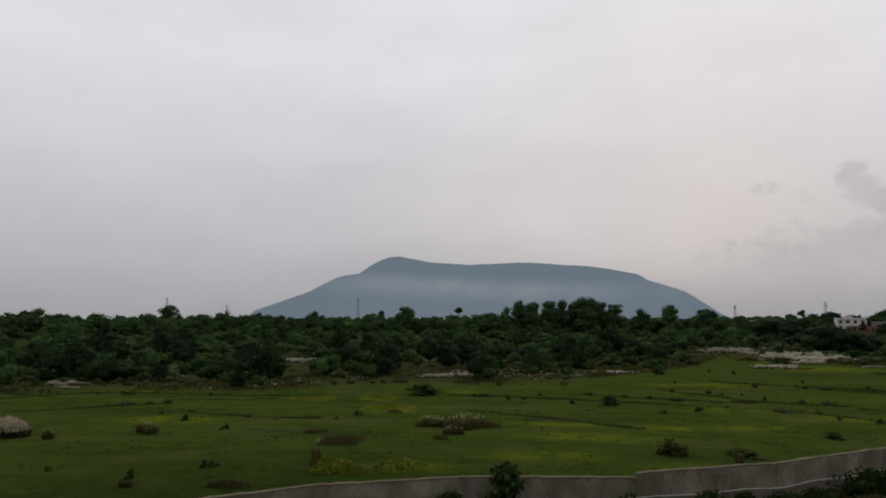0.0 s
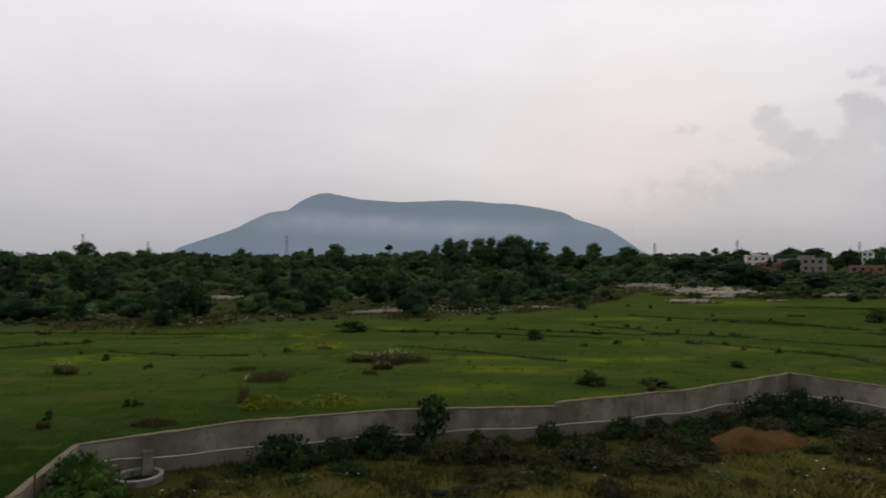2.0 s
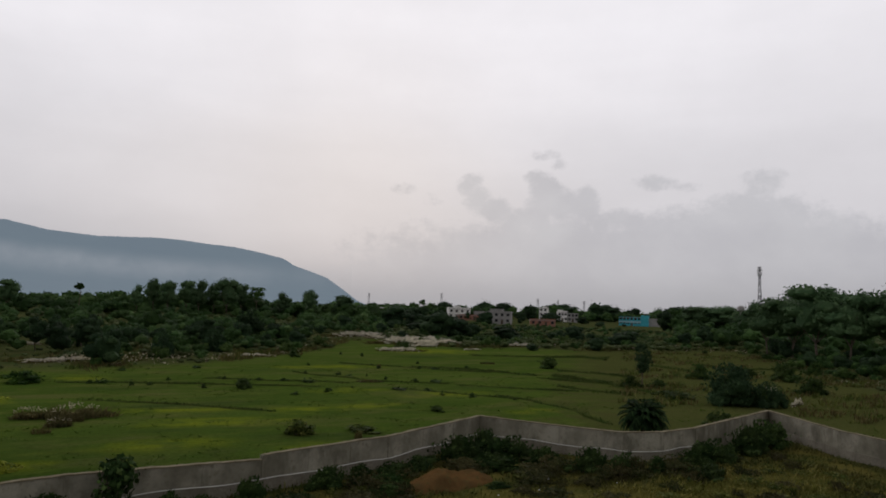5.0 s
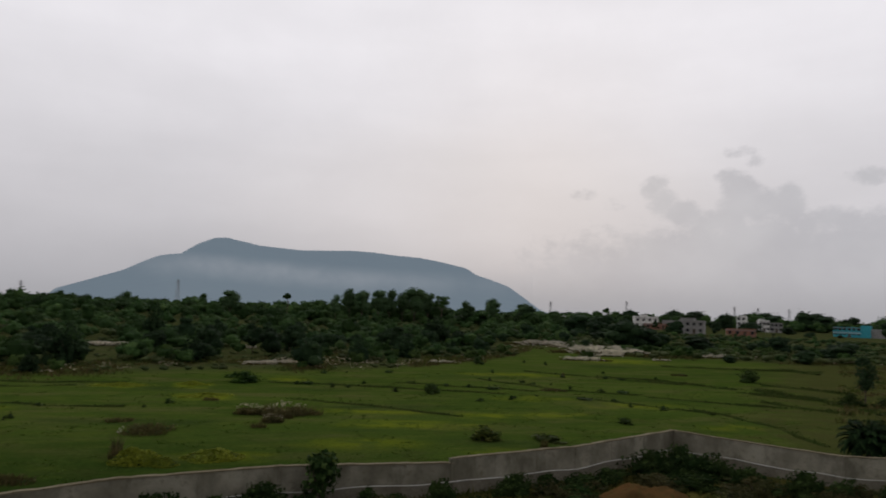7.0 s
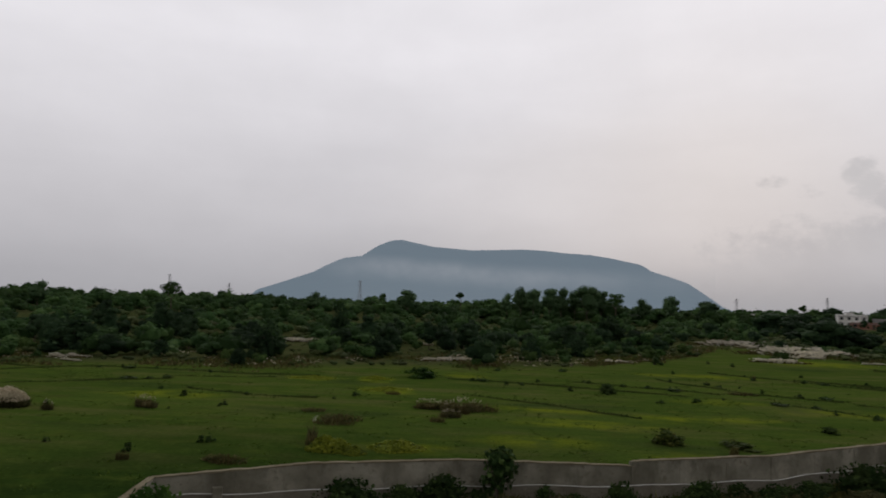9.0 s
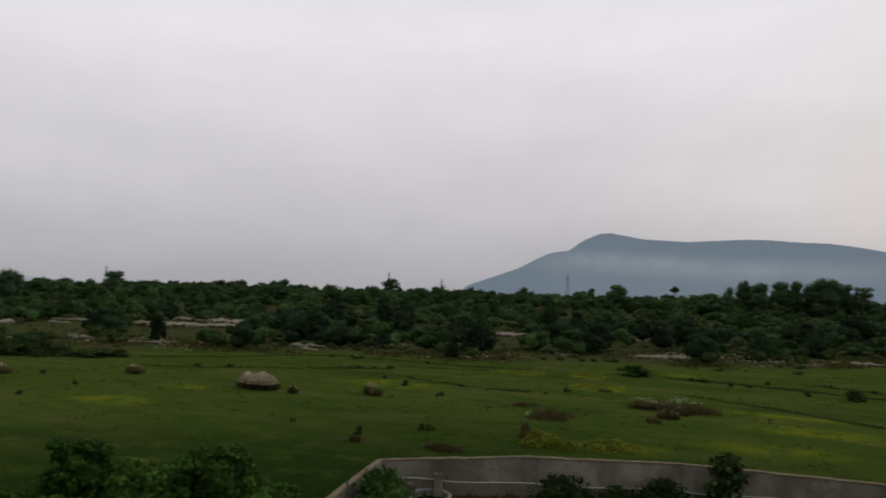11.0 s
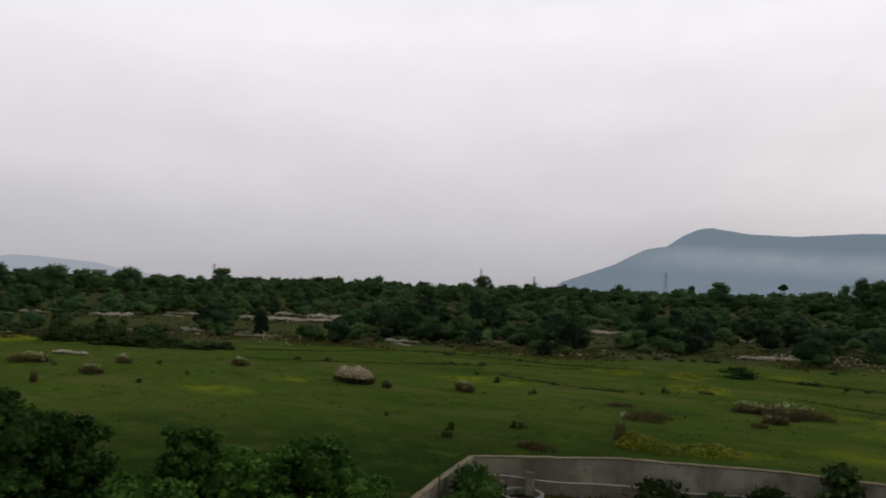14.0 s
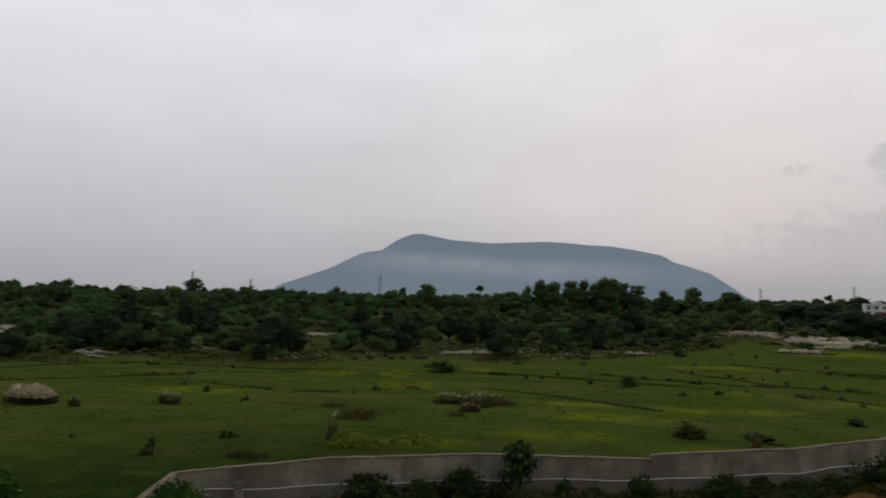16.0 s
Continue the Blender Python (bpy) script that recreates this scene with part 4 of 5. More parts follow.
def weedy_plume(k):
    """Brown seeding weeds with a few white plumes along the top."""
    rng = np.random.default_rng(65 + k)
    t = thing("plume_grass", "brown weed clump with a few white plumes on top", "grass", group="plume grass in the field")
    vs, fs, n = [], [], 0
    for i in range(7):
        v, f = blades(rng, 60, 1.3, 1.0, rng.uniform(0.6, 1.1), 0.06, 0.45)
        vs.append(v + (-1.2 + i * 0.4 + rng.uniform(-0.2, 0.2), rng.uniform(-0.5, 0.5), 0)), fs.append(f + n)
        n += len(v)
    part("stalks", mesh("stalks", np.concatenate(vs), np.concatenate(fs), LEAF_RANK), LEAF_RANK, t)
    c = np.stack([rng.uniform(-1.5, 1.5, 54), rng.uniform(-0.5, 0.5, 54), rng.uniform(0.75, 1.15, 54)], 1)
    c[:, 2] *= 1 - 0.25 * (c[:, 0] / 1.5) ** 2
    v, f = leaves(c, 0.07, rng, 3.0, 1.5)
    part("plumes", mesh("plumes", v, f, LEAF_KANS), LEAF_KANS, t, "white feathery plumes")
    ls = [(-1.2 + i * 0.48, rng.uniform(-0.5, 0.3), 0.3, rng.uniform(0.35, 0.55), 0.36) for i in range(6)]
    v, f = crown(rng, ls, 420, 0.09, 0.7, loose=1.3)
    part("base_leaves", mesh("base_leaves", v, f, LEAF_DRY), LEAF_DRY, t, "brown leaves at the foot")
    return t


def gold_patch(k):
    rng = np.random.default_rng(80 + k)
    t = thing("yellow_grass_patch", "patch of yellow-green grass in the field", "grass", group="yellow-green patches")
    c = rng.normal(0, 1, (1500, 3)) * (0.95, 0.7, 0.03)
    q = np.exp(-(c[:, 0] / 1.3) ** 2 - (c[:, 1] / 1.0) ** 2)
    c[:, 2] = 0.03 + 0.26 * q + rng.normal(0, 0.02, 1500)
    up = np.stack([c[:, 0] * 0.12, c[:, 1] * 0.12, np.ones(1500)], 1)
    v, f = skin(c, up, 0.15, rng, 1.8, 0.5)
    tagged(part("grass", mesh("grass", v, f, LEAF_GOLD), LEAF_GOLD, t), kind="stuff")
    return t


DOTS_NEAR = ((-25.9, 59.2, 0.8, 0.6), (-29.9, 63.0, 0.5, 0.4), (-20.8, 55.3, 0.6, 0.5), (-21.2, 61.5, 0.8, 0.3), (-24.2, 52.4, 0.4, 0.3), (-16.3, 41.2, 0.6, 0.7), (-19.6, 37.8, 0.8, 0.6), (-25.5, 39.3, 0.3, 0.6), (-38.8, 80.3, 0.6, 0.5), (-42.7, 79.5, 0.5, 0.5), (-29.1, 86.5, 0.6, 0.6), (-11.4, 63.5, 0.4, 0.8), (-78.9, 39.4, 0.9, 0.6), (-64.9, 28.8, 0.6, 0.5), (-65.7, 40.5, 0.5, 0.6), (-50.8, 24.0, 0.8, 0.3), (-59.3, 47.8, 0.6, 0.8), (-51.2, 44.4, 0.7, 0.5), (-49.9, 38.3, 0.9, 0.4), (-50.4, 46.7, 0.5, 0.3))
DOTS_FAR = ((-12.9, 61.1, 0.4, 0.4), (9.9, 73.5, 1.0, 0.5), (3.3, 77.2, 1.2, 1.0), (7.2, 81.1, 0.7, 0.6), (21.5, 68.0, 1.0, 0.5), (36.6, 92.3, 2.0, 0.7), (27.4, 54.2, 1.0, 0.6), (29.2, 113.2, 3.0, 1.4), (27.6, 97.4, 0.9, 0.9), (39.5, 118.6, 0.8, 0.8), (42.0, 114.3, 0.9, 0.7), (22.1, 68.9, 0.9, 0.6), (25.2, 71.0, 0.6, 0.3), (-16.7, 41.0, 0.5, 0.5), (-20.9, 54.4, 0.4, 0.4), (17.8, 66.8, 1.3, 0.5), (24.0, 86.0, 0.9, 0.5), (31.0, 82.0, 0.8, 0.6), (46.0, 99.0, 1.0, 0.7), (50.0, 90.0, 1.1, 0.6))
scatter(leafy("weed_bush", "small dark weed bush in the short grass", LEAF_WEEDY, 1.0, 0.6, 90, 0.12, "small bushes in the field", 4), tuple((x, y, max(w, 1.4 * h), h) for x, y, w, h in DOTS_NEAR + DOTS_FAR), 1.0, 0.6, 1, 0.95)
DRY_SPOTS = ((-10.1, 50.7, 3.3, 0.6), (-13.0, 54.0, 1.9, 0.5), (-9.9, 41.1, 0.8, 1.1), (-13.5, 36.6, 2.2, 0.6), (-70.4, 39.7, 4.1, 1.6), (-56.3, 33.1, 2.8, 1.2), (-10.2, 49.0, 2.8, 0.7), (-8.1, 65.6, 2.3, 0.7), (16.2, 43.8, 2.4, 0.6), (-13.9, 36.7, 1.7, 0.6), (58.5, 98.0, 4.1, 0.8), (37.5, 94.2, 2.2, 0.6), (29.1, 75.9, 2.8, 0.6), (-2.9, 51.5, 1.8, 0.9), (-2.4, 57.6, 4.6, 1.0), (0.3, 57.8, 3.0, 1.1), (-1.0, 55.6, 1.6, 0.9), (-19.0, 36.0, 2.6, 0.5))
scatter(dry_clump, DRY_SPOTS, 3.0, 0.8, 2)
scatter(plume_clump, ((-36.7, 50.9, 5.0, 1.2),), 3.6, 1.05, 3)
scatter(weedy_plume, ((-3.9, 57.4, 2.6, 0.9), (-1.2, 56.9, 3.4, 1.15), (-2.0, 53.6, 1.6, 0.7), (-69.2, 40.6, 4.0, 1.3), (-52.8, 52.6, 2.4, 0.9), (-62.6, 46.0, 4.2, 1.6), (-58.0, 39.4, 3.9, 1.1), (-26.2, 52.6, 2.0, 0.95), (-32.2, 49.6, 1.5, 1.3)), 3.2, 1.1, 33)
scatter(plume_patch, PLUME_SPOTS, 4.0, 0.8, 4, 0.75, 0.35)


def yellow_mound(k):
    rng = np.random.default_rng(85 + k)
    t = thing("yellow_bush", "low mound of yellow-green flowering weeds in the field", "bush", group="yellow-green bushes")
    n = 2600
    a, q = rng.uniform(0, math.tau, n), np.sqrt(rng.random(n))
    edge_ = np.array([1 + 0.3 * noise.noise((math.cos(p) * 1.2, math.sin(p) * 1.2, 3.0 + k)) for p in a])
    x, y = np.cos(a) * q * 1.6 * edge_, np.sin(a) * q * 1.1 * edge_
    lump = np.array([1 + 0.5 * noise.noise((p * 1.4, w * 1.4, 7.0 + k)) for p, w in zip(x, y)])
    z = 0.72 * (1 - q ** 2.2) * lump + rng.normal(0, 0.04, n)
    up = np.stack([x * 0.5, y * 0.5, np.full(n, 0.9)], 1)
    v, f = skin(np.stack([x, y, np.maximum(z, 0.03)], 1), up, 0.12, rng, 1.5, 0.6)
    part("foliage", mesh("foliage", v, f, LEAF_YELLOW), LEAF_YELLOW, t)
    v, f = crown(rng, [(x0, y0, 0.1, 0.6, 0.38) for x0, y0 in ((-0.8, 0.0), (0.0, 0.2), (0.8, 0.0), (0.1, -0.4))], 260, 0.12, 0.9)
    part("base_leaves", mesh("base_leaves", v, f, LEAF_WEEDY), LEAF_WEEDY, t, "dark green leaves below")
    return t


scatter(yellow_mound, ((-8.7, 40.6, 3.0, 0.75), (-4.7, 41.5, 3.4, 0.5), (-7.2, 39.9, 1.9, 0.4)), 3.2, 0.8, 5)
scatter(gold_patch, ((-18.5, 76.2, 4.4, 0.3), (-11.6, 77.6, 2.8, 0.4), (-9.1, 68.4, 4.2, 0.35), (-96.0, 54.0, 7.0, 0.4), (-99.0, 50.5, 6.0, 0.35)), 4.2, 0.35, 6, 1.0, 0.6)
scatter(leafy("bush", "dark green bush standing in the grass", LEAF_WEEDY, 4.0, 2.0, 650, 0.22, "bushes in the field", 7), ((-76.6, 58.7, 4.9, 1.6), (-79.3, 57.4, 4.0, 2.0), (-74.4, 59.9, 3.6, 1.8), (-70.2, 61.6, 3.4, 1.0), (-66.0, 63.3, 3.2, 0.9), (-87.2, 57.3, 5.0, 2.3), (-82.4, 58.3, 5.2, 2.2), (-73.0, 58.0, 2.6, 0.9), (-72.3, 60.6, 4.8, 1.4), (-68.1, 62.4, 4.7, 1.2), (60.1, 65.4, 3.0, 1.4), (63.0, 64.0, 3.0, 1.2), (58.1, 56.3, 4.1, 0.9), (62.0, 48.3, 4.0, 1.9), (-112.0, 42.0, 6.0, 1.6), (-108.0, 52.0, 6.5, 1.5), (-104.0, 58.0, 6.0, 1.7), (-100.0, 66.0, 6.0, 1.4), (-94.0, 74.0, 6.0, 1.8), (-89.4, 55.8, 5.3, 3.2), (-85.2, 58.7, 4.8, 3.0), (46.5, 40.1, 1.9, 1.9), (79.2, 54.2, 4.9, 2.0), (13.8, 72.3, 2.5, 1.2), (59.8, 136.7, 3.3, 2.3), (79.1, 71.8, 4.0, 2.2), (64.8, 89.8, 4.3, 2.0), (26.9, 53.4, 1.1, 0.7), (91.4, 66.9, 5.9, 2.7), (105.7, 71.6, 3.9, 2.6), (92.3, 75.3, 4.0, 1.8), (-33.0, 50.6, 0.7, 0.6)), 4.0, 2.0, 7)
scatter(leafy("green_bush", "fresh green low bush in the field", LEAF_NEAR, 4.0, 1.2, 450, 0.18, "", 6), ((-6.6, 81.5, 4.3, 1.2),), 4.0, 1.2, 8)
scatter(leafy("weed_bush", "loose greyish-olive weed bush beside the wall", WEED_LEAF, 2.2, 1.3, 500, 0.13, "", 9), ((12.7, 46.6, 2.4, 1.0), (17.2, 46.2, 2.8, 0.5)), 2.2, 1.3, 35)
scatter(leafy("dark_tree_bush", "dense dark tree-like bush at the wood's edge", LEAF_DARK, 4.5, 4.0, 900, 0.28, "dark bushes at the wood's edge", 9), ((8.9, 113.0, 3.6, 4.4), (18.1, 125.4, 5.2, 4.0), (30.5, 138.8, 2.6, 2.6), (-2.2, 134.2, 4.2, 3.8), (35.3, 181.5, 8.2, 7.0), (-31.3, 87.4, 4.9, 3.4), (-31.1, 98.3, 6.4, 5.0), (-59.9, 96.6, 8.0, 5.8), (-45.9, 95.4, 5.6, 3.8), (-31.6, 153.3, 5.6, 7.6), (-16.6, 106.6, 4.2, 3.4), (-80.0, 84.0, 6.0, 6.5), (-118.0, 52.0, 7.0, 5.5)), 4.5, 4.0, 9)
scatter(leafy("big_bush", "large dense dark green bush in the field", LEAF_DARK, 7.5, 5.2, 4200, 0.26, "", 20), ((59.4, 50.0, 5.6, 4.3), (62.4, 47.6, 3.4, 2.6)), 7.5, 5.2, 10)

field_tree = make_tree("tree", "slender dark tree with a broken crown among field bushes", 5.4, 2.7, LEAF_DARK, 820, 0.2, 77, 0.12, lumps=9, core=0.5, stray=0.7, flat=0.9)
field_tree.matrix_world = pose(61.3, 64.8, 0) @ Matrix.Diagonal((0.9, 0.9, 1.05, 1))


def palm(x, y, h, w):
    rng = np.random.default_rng(12)
    t = thing("date_palm", "young date palm with a full crown of arching fronds", "palm", x, y, 0)
    bm = bmesh.new()
    for k in range(6):
        bar(bm, (0, 0, -0.1 + k * 0.2), (0, 0, 0.12 + k * 0.2), 0.24, 0.19, 9)
    part("trunk", bm, BARK, t, "rough stubby trunk")
    for i in range(84):
        a, up = i * 2.4 + rng.uniform(-0.2, 0.2), (i / 83) ** 0.9
        L = w / 2 * rng.uniform(1.0, 1.2)
        v, f = [], []
        prev = None
        d = Vector((math.cos(a), math.sin(a), 0))
        s = Vector((-d.y, d.x, 0))
        tilt = radians(-14 + 96 * up)
        for k in range(15):
            q = k / 14
            droop = tilt - q * q * (0.9 + 0.5 * (1 - up))
            step_ = L / 14
            p = (d * 0.12 + Vector((0, 0, 1.1))) if prev is None else prev + (d * math.cos(droop) + Vector((0, 0, math.sin(droop)))) * step_
            p.z = max(p.z, 0.06)
            if prev is not None:
                n = len(v)
                v += [prev - s * 0.012, prev + s * 0.012, p + s * 0.01, p - s * 0.01]
                f.append((n, n + 1, n + 2, n + 3))
                for side in (1, -1):
                    n = len(v)
                    long = 0.55 * (1 - 0.6 * abs(q - 0.45)) * L / 2
                    tip = p + s * side * long * 0.8 + (p - prev).normalized() * long * 0.6 + Vector((0, 0, 0.12 - 0.3 * q))
                    v += [prev, p, tip, prev.lerp(p, 0.5) + s * side * long * 0.3 + Vector((0, 0, 0.1))]
                    f += [(n, n + 1, n + 3), (n + 1, n + 2, n + 3)]
            prev = p
        part("frond", mesh("frond", v, f, LEAF_PALM), LEAF_PALM, t)
    return t


palm(37.6, 39.5, 2.7, 3.25)


def bunds():
    lines = (((-61.2, 78.9), (-51.8, 77.8), (-45.3, 80.3), (-33.6, 79.4), (-26.3, 78.1), (-18.6, 79.0)), ((-56.8, 57.6), (-47.8, 61.7), (-41.2, 65.5), (-32.7, 71.0)), ((-28.0, 64.8), (-20.6, 61.2), (-14.6, 62.0)), ((-64.1, 64.8), (-55.0, 70.9), (-49.4, 78.4)),
             ((-33.3, 73.7), (-22.6, 75.5)), ((-3.5, 81.2), (6.0, 78.4), (15.3, 75.0), (22.0, 72.5)), ((-0.8, 66.9), (6.2, 62.8), (13.4, 56.9)), ((22.8, 88.5), (30.1, 76.7), (38.2, 72.9)))
    more = (((11.5, 82.4), (20.9, 78.5), (26.4, 75.2)), ((30.9, 68.4), (34.0, 65.6), (38.6, 58.5)), ((33.5, 100.5), (40.9, 94.2), (50.6, 83.9)), ((43.0, 94.9), (50.6, 89.3), (55.3, 79.3)), ((53.8, 75.8), (59.2, 68.8)), ((50.3, 67.4), (54.2, 59.0)), ((89.3, 91.7), (87.6, 81.8)), ((87.4, 113.3), (88.5, 103.7)), ((64.1, 85.3), (67.1, 80.9), (68.8, 75.5)), ((57.7, 78.7), (59.4, 70.5), (58.2, 60.8), (59.0, 56.0)),
            ((38.7, 71.1), (44.7, 66.1), (49.9, 62.9)), ((38.0, 61.3), (39.8, 56.9), (39.6, 51.5), (38.1, 43.9)), ((65.6, 116.0), (75.5, 111.8), (93.1, 108.9)), ((98.2, 89.9), (107.1, 82.3), (117.6, 78.5)))
    for n, line in enumerate(lines + more):
        rng = np.random.default_rng(400 + n)
        verts, faces, tuft_v, tuft_f, base = [], [], [], [], 0
        for a, b in zip(line, line[1:]):
            steps = max(2, int(math.dist(a, b) / 0.8))
            d = Vector((b[0] - a[0], b[1] - a[1])).normalized()
            s = Vector((-d.y, d.x))
            for k in range(steps + (b == line[-1])):
                q = k / steps
                x, y = a[0] + (b[0] - a[0]) * q, a[1] + (b[1] - a[1]) * q
                o = 0.9 * noise.noise((x * 0.16, y * 0.16, 9.0)) + 0.3 * noise.noise((x * 0.6, y * 0.6, 9.0))
                x, y = x + s.x * o, y + s.y * o
                hgt = 0.09 + 0.14 * noise.noise((x * 0.25, y * 0.25, 4.0)) + 0.07 * noise.noise((x * 0.9, y * 0.9, 4.0))
                rank = min(max((x - 42) / 14, 0), 1)
                hgt *= 1 + 1.2 * rank
                wid = (0.30 + 0.20 * noise.noise((x * 0.4, y * 0.4, 6.0))) * (1 + 0.8 * rank)
                for c, z in ((-1.0, -0.04), (-0.45, hgt), (0.4, hgt * 0.95), (1.0, -0.04)):
                    verts.append((x + s.x * c * wid, y + s.y * c * wid, z))
                if noise.noise((x * 0.3, y * 0.3, 8.0)) > -0.35:
                    v, f = blades(rng, int(10 + 8 * rank), 1.2 + 0.6 * rank, 1.0, 0.22 + 0.2 * rank, 0.07, 0.6)
                    tuft_v.append(v + (x, y, hgt * 0.7)), tuft_f.append(f + base)
                    base += len(v)
        rows_ = len(verts) // 4
        for i in range(rows_ - 1):
            for k in range(3):
                faces.append((i * 4 + k, i * 4 + k + 1, (i + 1) * 4 + k + 1, (i + 1) * 4 + k))
        t = thing("field_bund", "low earth bund overgrown with dark weeds between paddies", "bund", group="bunds between the paddies")
        part("bank", mesh("bank", verts, faces, BUND, True), BUND, t)
        if tuft_v:
            tagged(part("weed_cover", mesh("weed_cover", np.concatenate(tuft_v), np.concatenate(tuft_f), LEAF_BUND), LEAF_BUND, t), kind="stuff")


def bund_weeds():
    rng = np.random.default_rng(57)
    spots = []
    for x0, y0, x1, y1 in ((-3.5, 81.2, 22.0, 72.5), (11.5, 82.4, 26.4, 75.2), (22.8, 88.5, 38.2, 72.9), (-61.2, 78.9, -18.6, 79.0), (33.5, 100.5, 50.6, 83.9), (-56.8, 57.6, -32.7, 71.0), (30.9, 68.4, 38.6, 58.5), (2.0, 92.0, 16.0, 97.0)):
        for k in range(5):
            q = rng.random()
            spots.append((x0 + (x1 - x0) * q + rng.normal(0, 0.8), y0 + (y1 - y0) * q + rng.normal(0, 0.8), rng.uniform(0.7, 2.2), rng.uniform(0.25, 0.6)))
    scatter(leafy("bund_weed", "low dark weed patch beside an earth bund", LEAF_WEEDY, 1.8, 0.5, 110, 0.14, "weeds along the bunds", 5, "weeds"), spots, 1.8, 0.5, 91)


bund_weeds()


def reed_clump(x, y):
    rng = np.random.default_rng(97)
    t = thing("reed_clump", "tall reed clump with white plumes beside the yellow weeds", "reeds", x, y, 0)
    v, f = blades(rng, 90, 0.7, 0.6, 1.5, 0.05, 0.22)
    part("stalks", mesh("stalks", v, f, LEAF_RANK), LEAF_RANK, t)
    c = rng.normal(0, 1, (9, 3)) * (0.12, 0.12, 0.10) + (0.15, 0, 1.5)
    v, f = leaves(c, 0.06, rng, 3.0, 1.4)
    part("plumes", mesh("plumes", v, f, LEAF_DRIFT), LEAF_DRIFT, t, "white feathery plumes")


reed_clump(-10.3, 42.6)
BUND = material("weedy_earth_bank", ((0.026, 0.044, 0.010), (0.036, 0.048, 0.012), (0.050, 0.048, 0.017)), 5.0, 0.5, 0.95, 0.6, spec=0.0)
bunds()


def grass_tufts():
    """Short uneven grass over the fields, denser near by."""
    rng = np.random.default_rng(17)
    vs, fs, base = [], [], 0
    forms = [blades(rng, 10, 0.9, 0.7, 0.11, 0.06, 0.9) for k in range(6)]
    for t in range(5500):
        b = rng.uniform(-78, 60)
        r = math.sqrt(rng.uniform(24 ** 2, 100 ** 2)) if t < 6000 else rng.uniform(24, 60)
        x, y = at(b, r)
        if r > edge(b) or inside(x, y, YARD):
            continue
        if noise.noise((x * 0.12, y * 0.2, 12.0)) < -0.1:
            continue
        v, f = forms[rng.integers(6)]
        s = rng.uniform(0.7, 1.5)
        vs.append(v * (s, s, s * rng.uniform(0.6, 1.2)) + (x, y, 0)), fs.append(f + base)
        base += len(v)
    tagged(new("field_grass", mesh("field_grass", np.concatenate(vs), np.concatenate(fs), GRASS)), "short uneven green field grass", "grass", kind="stuff")


grass_tufts()


def rough_grass():
    """Tall dry and olive grass along the foot of the woods and over the far pasture."""
    rng = np.random.default_rng(29)
    for leaf, count, label in ((LEAF_DRY, 2300, "brown dry grass along the foot of the woods"), (WEED_LEAF, 2300, "olive rough grass along the foot of the woods"), (LEAF_KANS, 420, "scattered whitish plumes along the foot of the woods")):
        vs, fs, base = [], [], 0
        pale = leaf is LEAF_KANS
        forms = [blades(rng, 5 if pale else 11, 2.0, 1.4, 0.75, 0.12, 0.45) for k in range(6)]
        for t in range(count):
            b = rng.uniform(-78, 62)
            r = edge(b) + rng.uniform(-4, 14) if t % 3 else edge(b) + rng.normal(5, 5)
            if t % 5 == 0:
                b = rng.uniform(-6, 19)
                r = edge(b) + rng.uniform(0, 42)
            if not pale and t % 4 == 1:
                b, r = rng.uniform(42, 60), rng.uniform(72, 175)
            x, y = at(b, r)
            if noise.noise((x * 0.05, y * 0.07, 20.0 + (7 if pale else 0))) < -0.05:
                continue
            if pale:
                v, f = leaves(rng.normal(0, 1, (9, 3)) * (0.55, 0.4, 0.12) + (0, 0, 0.5), 0.12, rng, 2.0, 0.7)
            else:
                v, f = forms[rng.integers(6)]
            s = rng.uniform(0.6, 1.3)
            vs.append(v * s + (x, y, ground_z(x, y))), fs.append(f + base)
            base += len(v)
        tagged(new("rough_grass", mesh("rough_grass", np.concatenate(vs), np.concatenate(fs), leaf)), label, "grass", kind="stuff")


rough_grass()

# ---- yard ----
def bleached(x, y):
    """Where the yard's grass is dry and yellow: a stretch below the roof and one by the ash."""
    d = min(math.hypot((x - 20) / 9, (y - 26) / 3.2), math.hypot((x - 1) / 5, (y - 23.5) / 2.6), math.hypot((x - 32) / 9, (y - 25) / 4))
    return d + 0.5 * noise.noise((x * 0.3, y * 0.3, 4.0)) < 0.9


def yard_weeds():
    rng = np.random.default_rng(19)
    forms = [blades(rng, 13, 1.1, 1.0, 0.27, 0.05, 0.85) for k in range(8)]
    store = {True: [[], [], 0], False: [[], [], 0]}
    for t in range(7200):
        x, y = rng.uniform(-12.5, 47), rng.uniform(14, 42)
        if not inside(x, y, YARD) or noise.noise((x * 0.35, y * 0.35, 2.0)) < -0.35:
            continue
        if math.dist((x, y), (-10.75, 27.4)) < 1.2 or math.dist((x, y), (16.8, 31.4)) < 1.3:
            continue
        v, f = forms[rng.integers(8)]
        s = rng.uniform(0.6, 1.4) * (1 + 0.7 * noise.noise((x * 0.2, y * 0.2, 7.0)))
        bin_ = store[bleached(x, y)]
        bin_[0].append(v * (s, s, s) + (x, y, 0)), bin_[1].append(f + bin_[2])
        bin_[2] += len(v)
    for dry, leaf, label in ((False, WEED, "rank olive and brown weeds over the yard"), (True, WEED_DRY, "dry yellowish grass in the yard")):
        vs, fs, n = store[dry]
        tagged(new("yard_weeds", mesh("yard_weeds", np.concatenate(vs), np.concatenate(fs), leaf)), label, "weeds", kind="stuff")


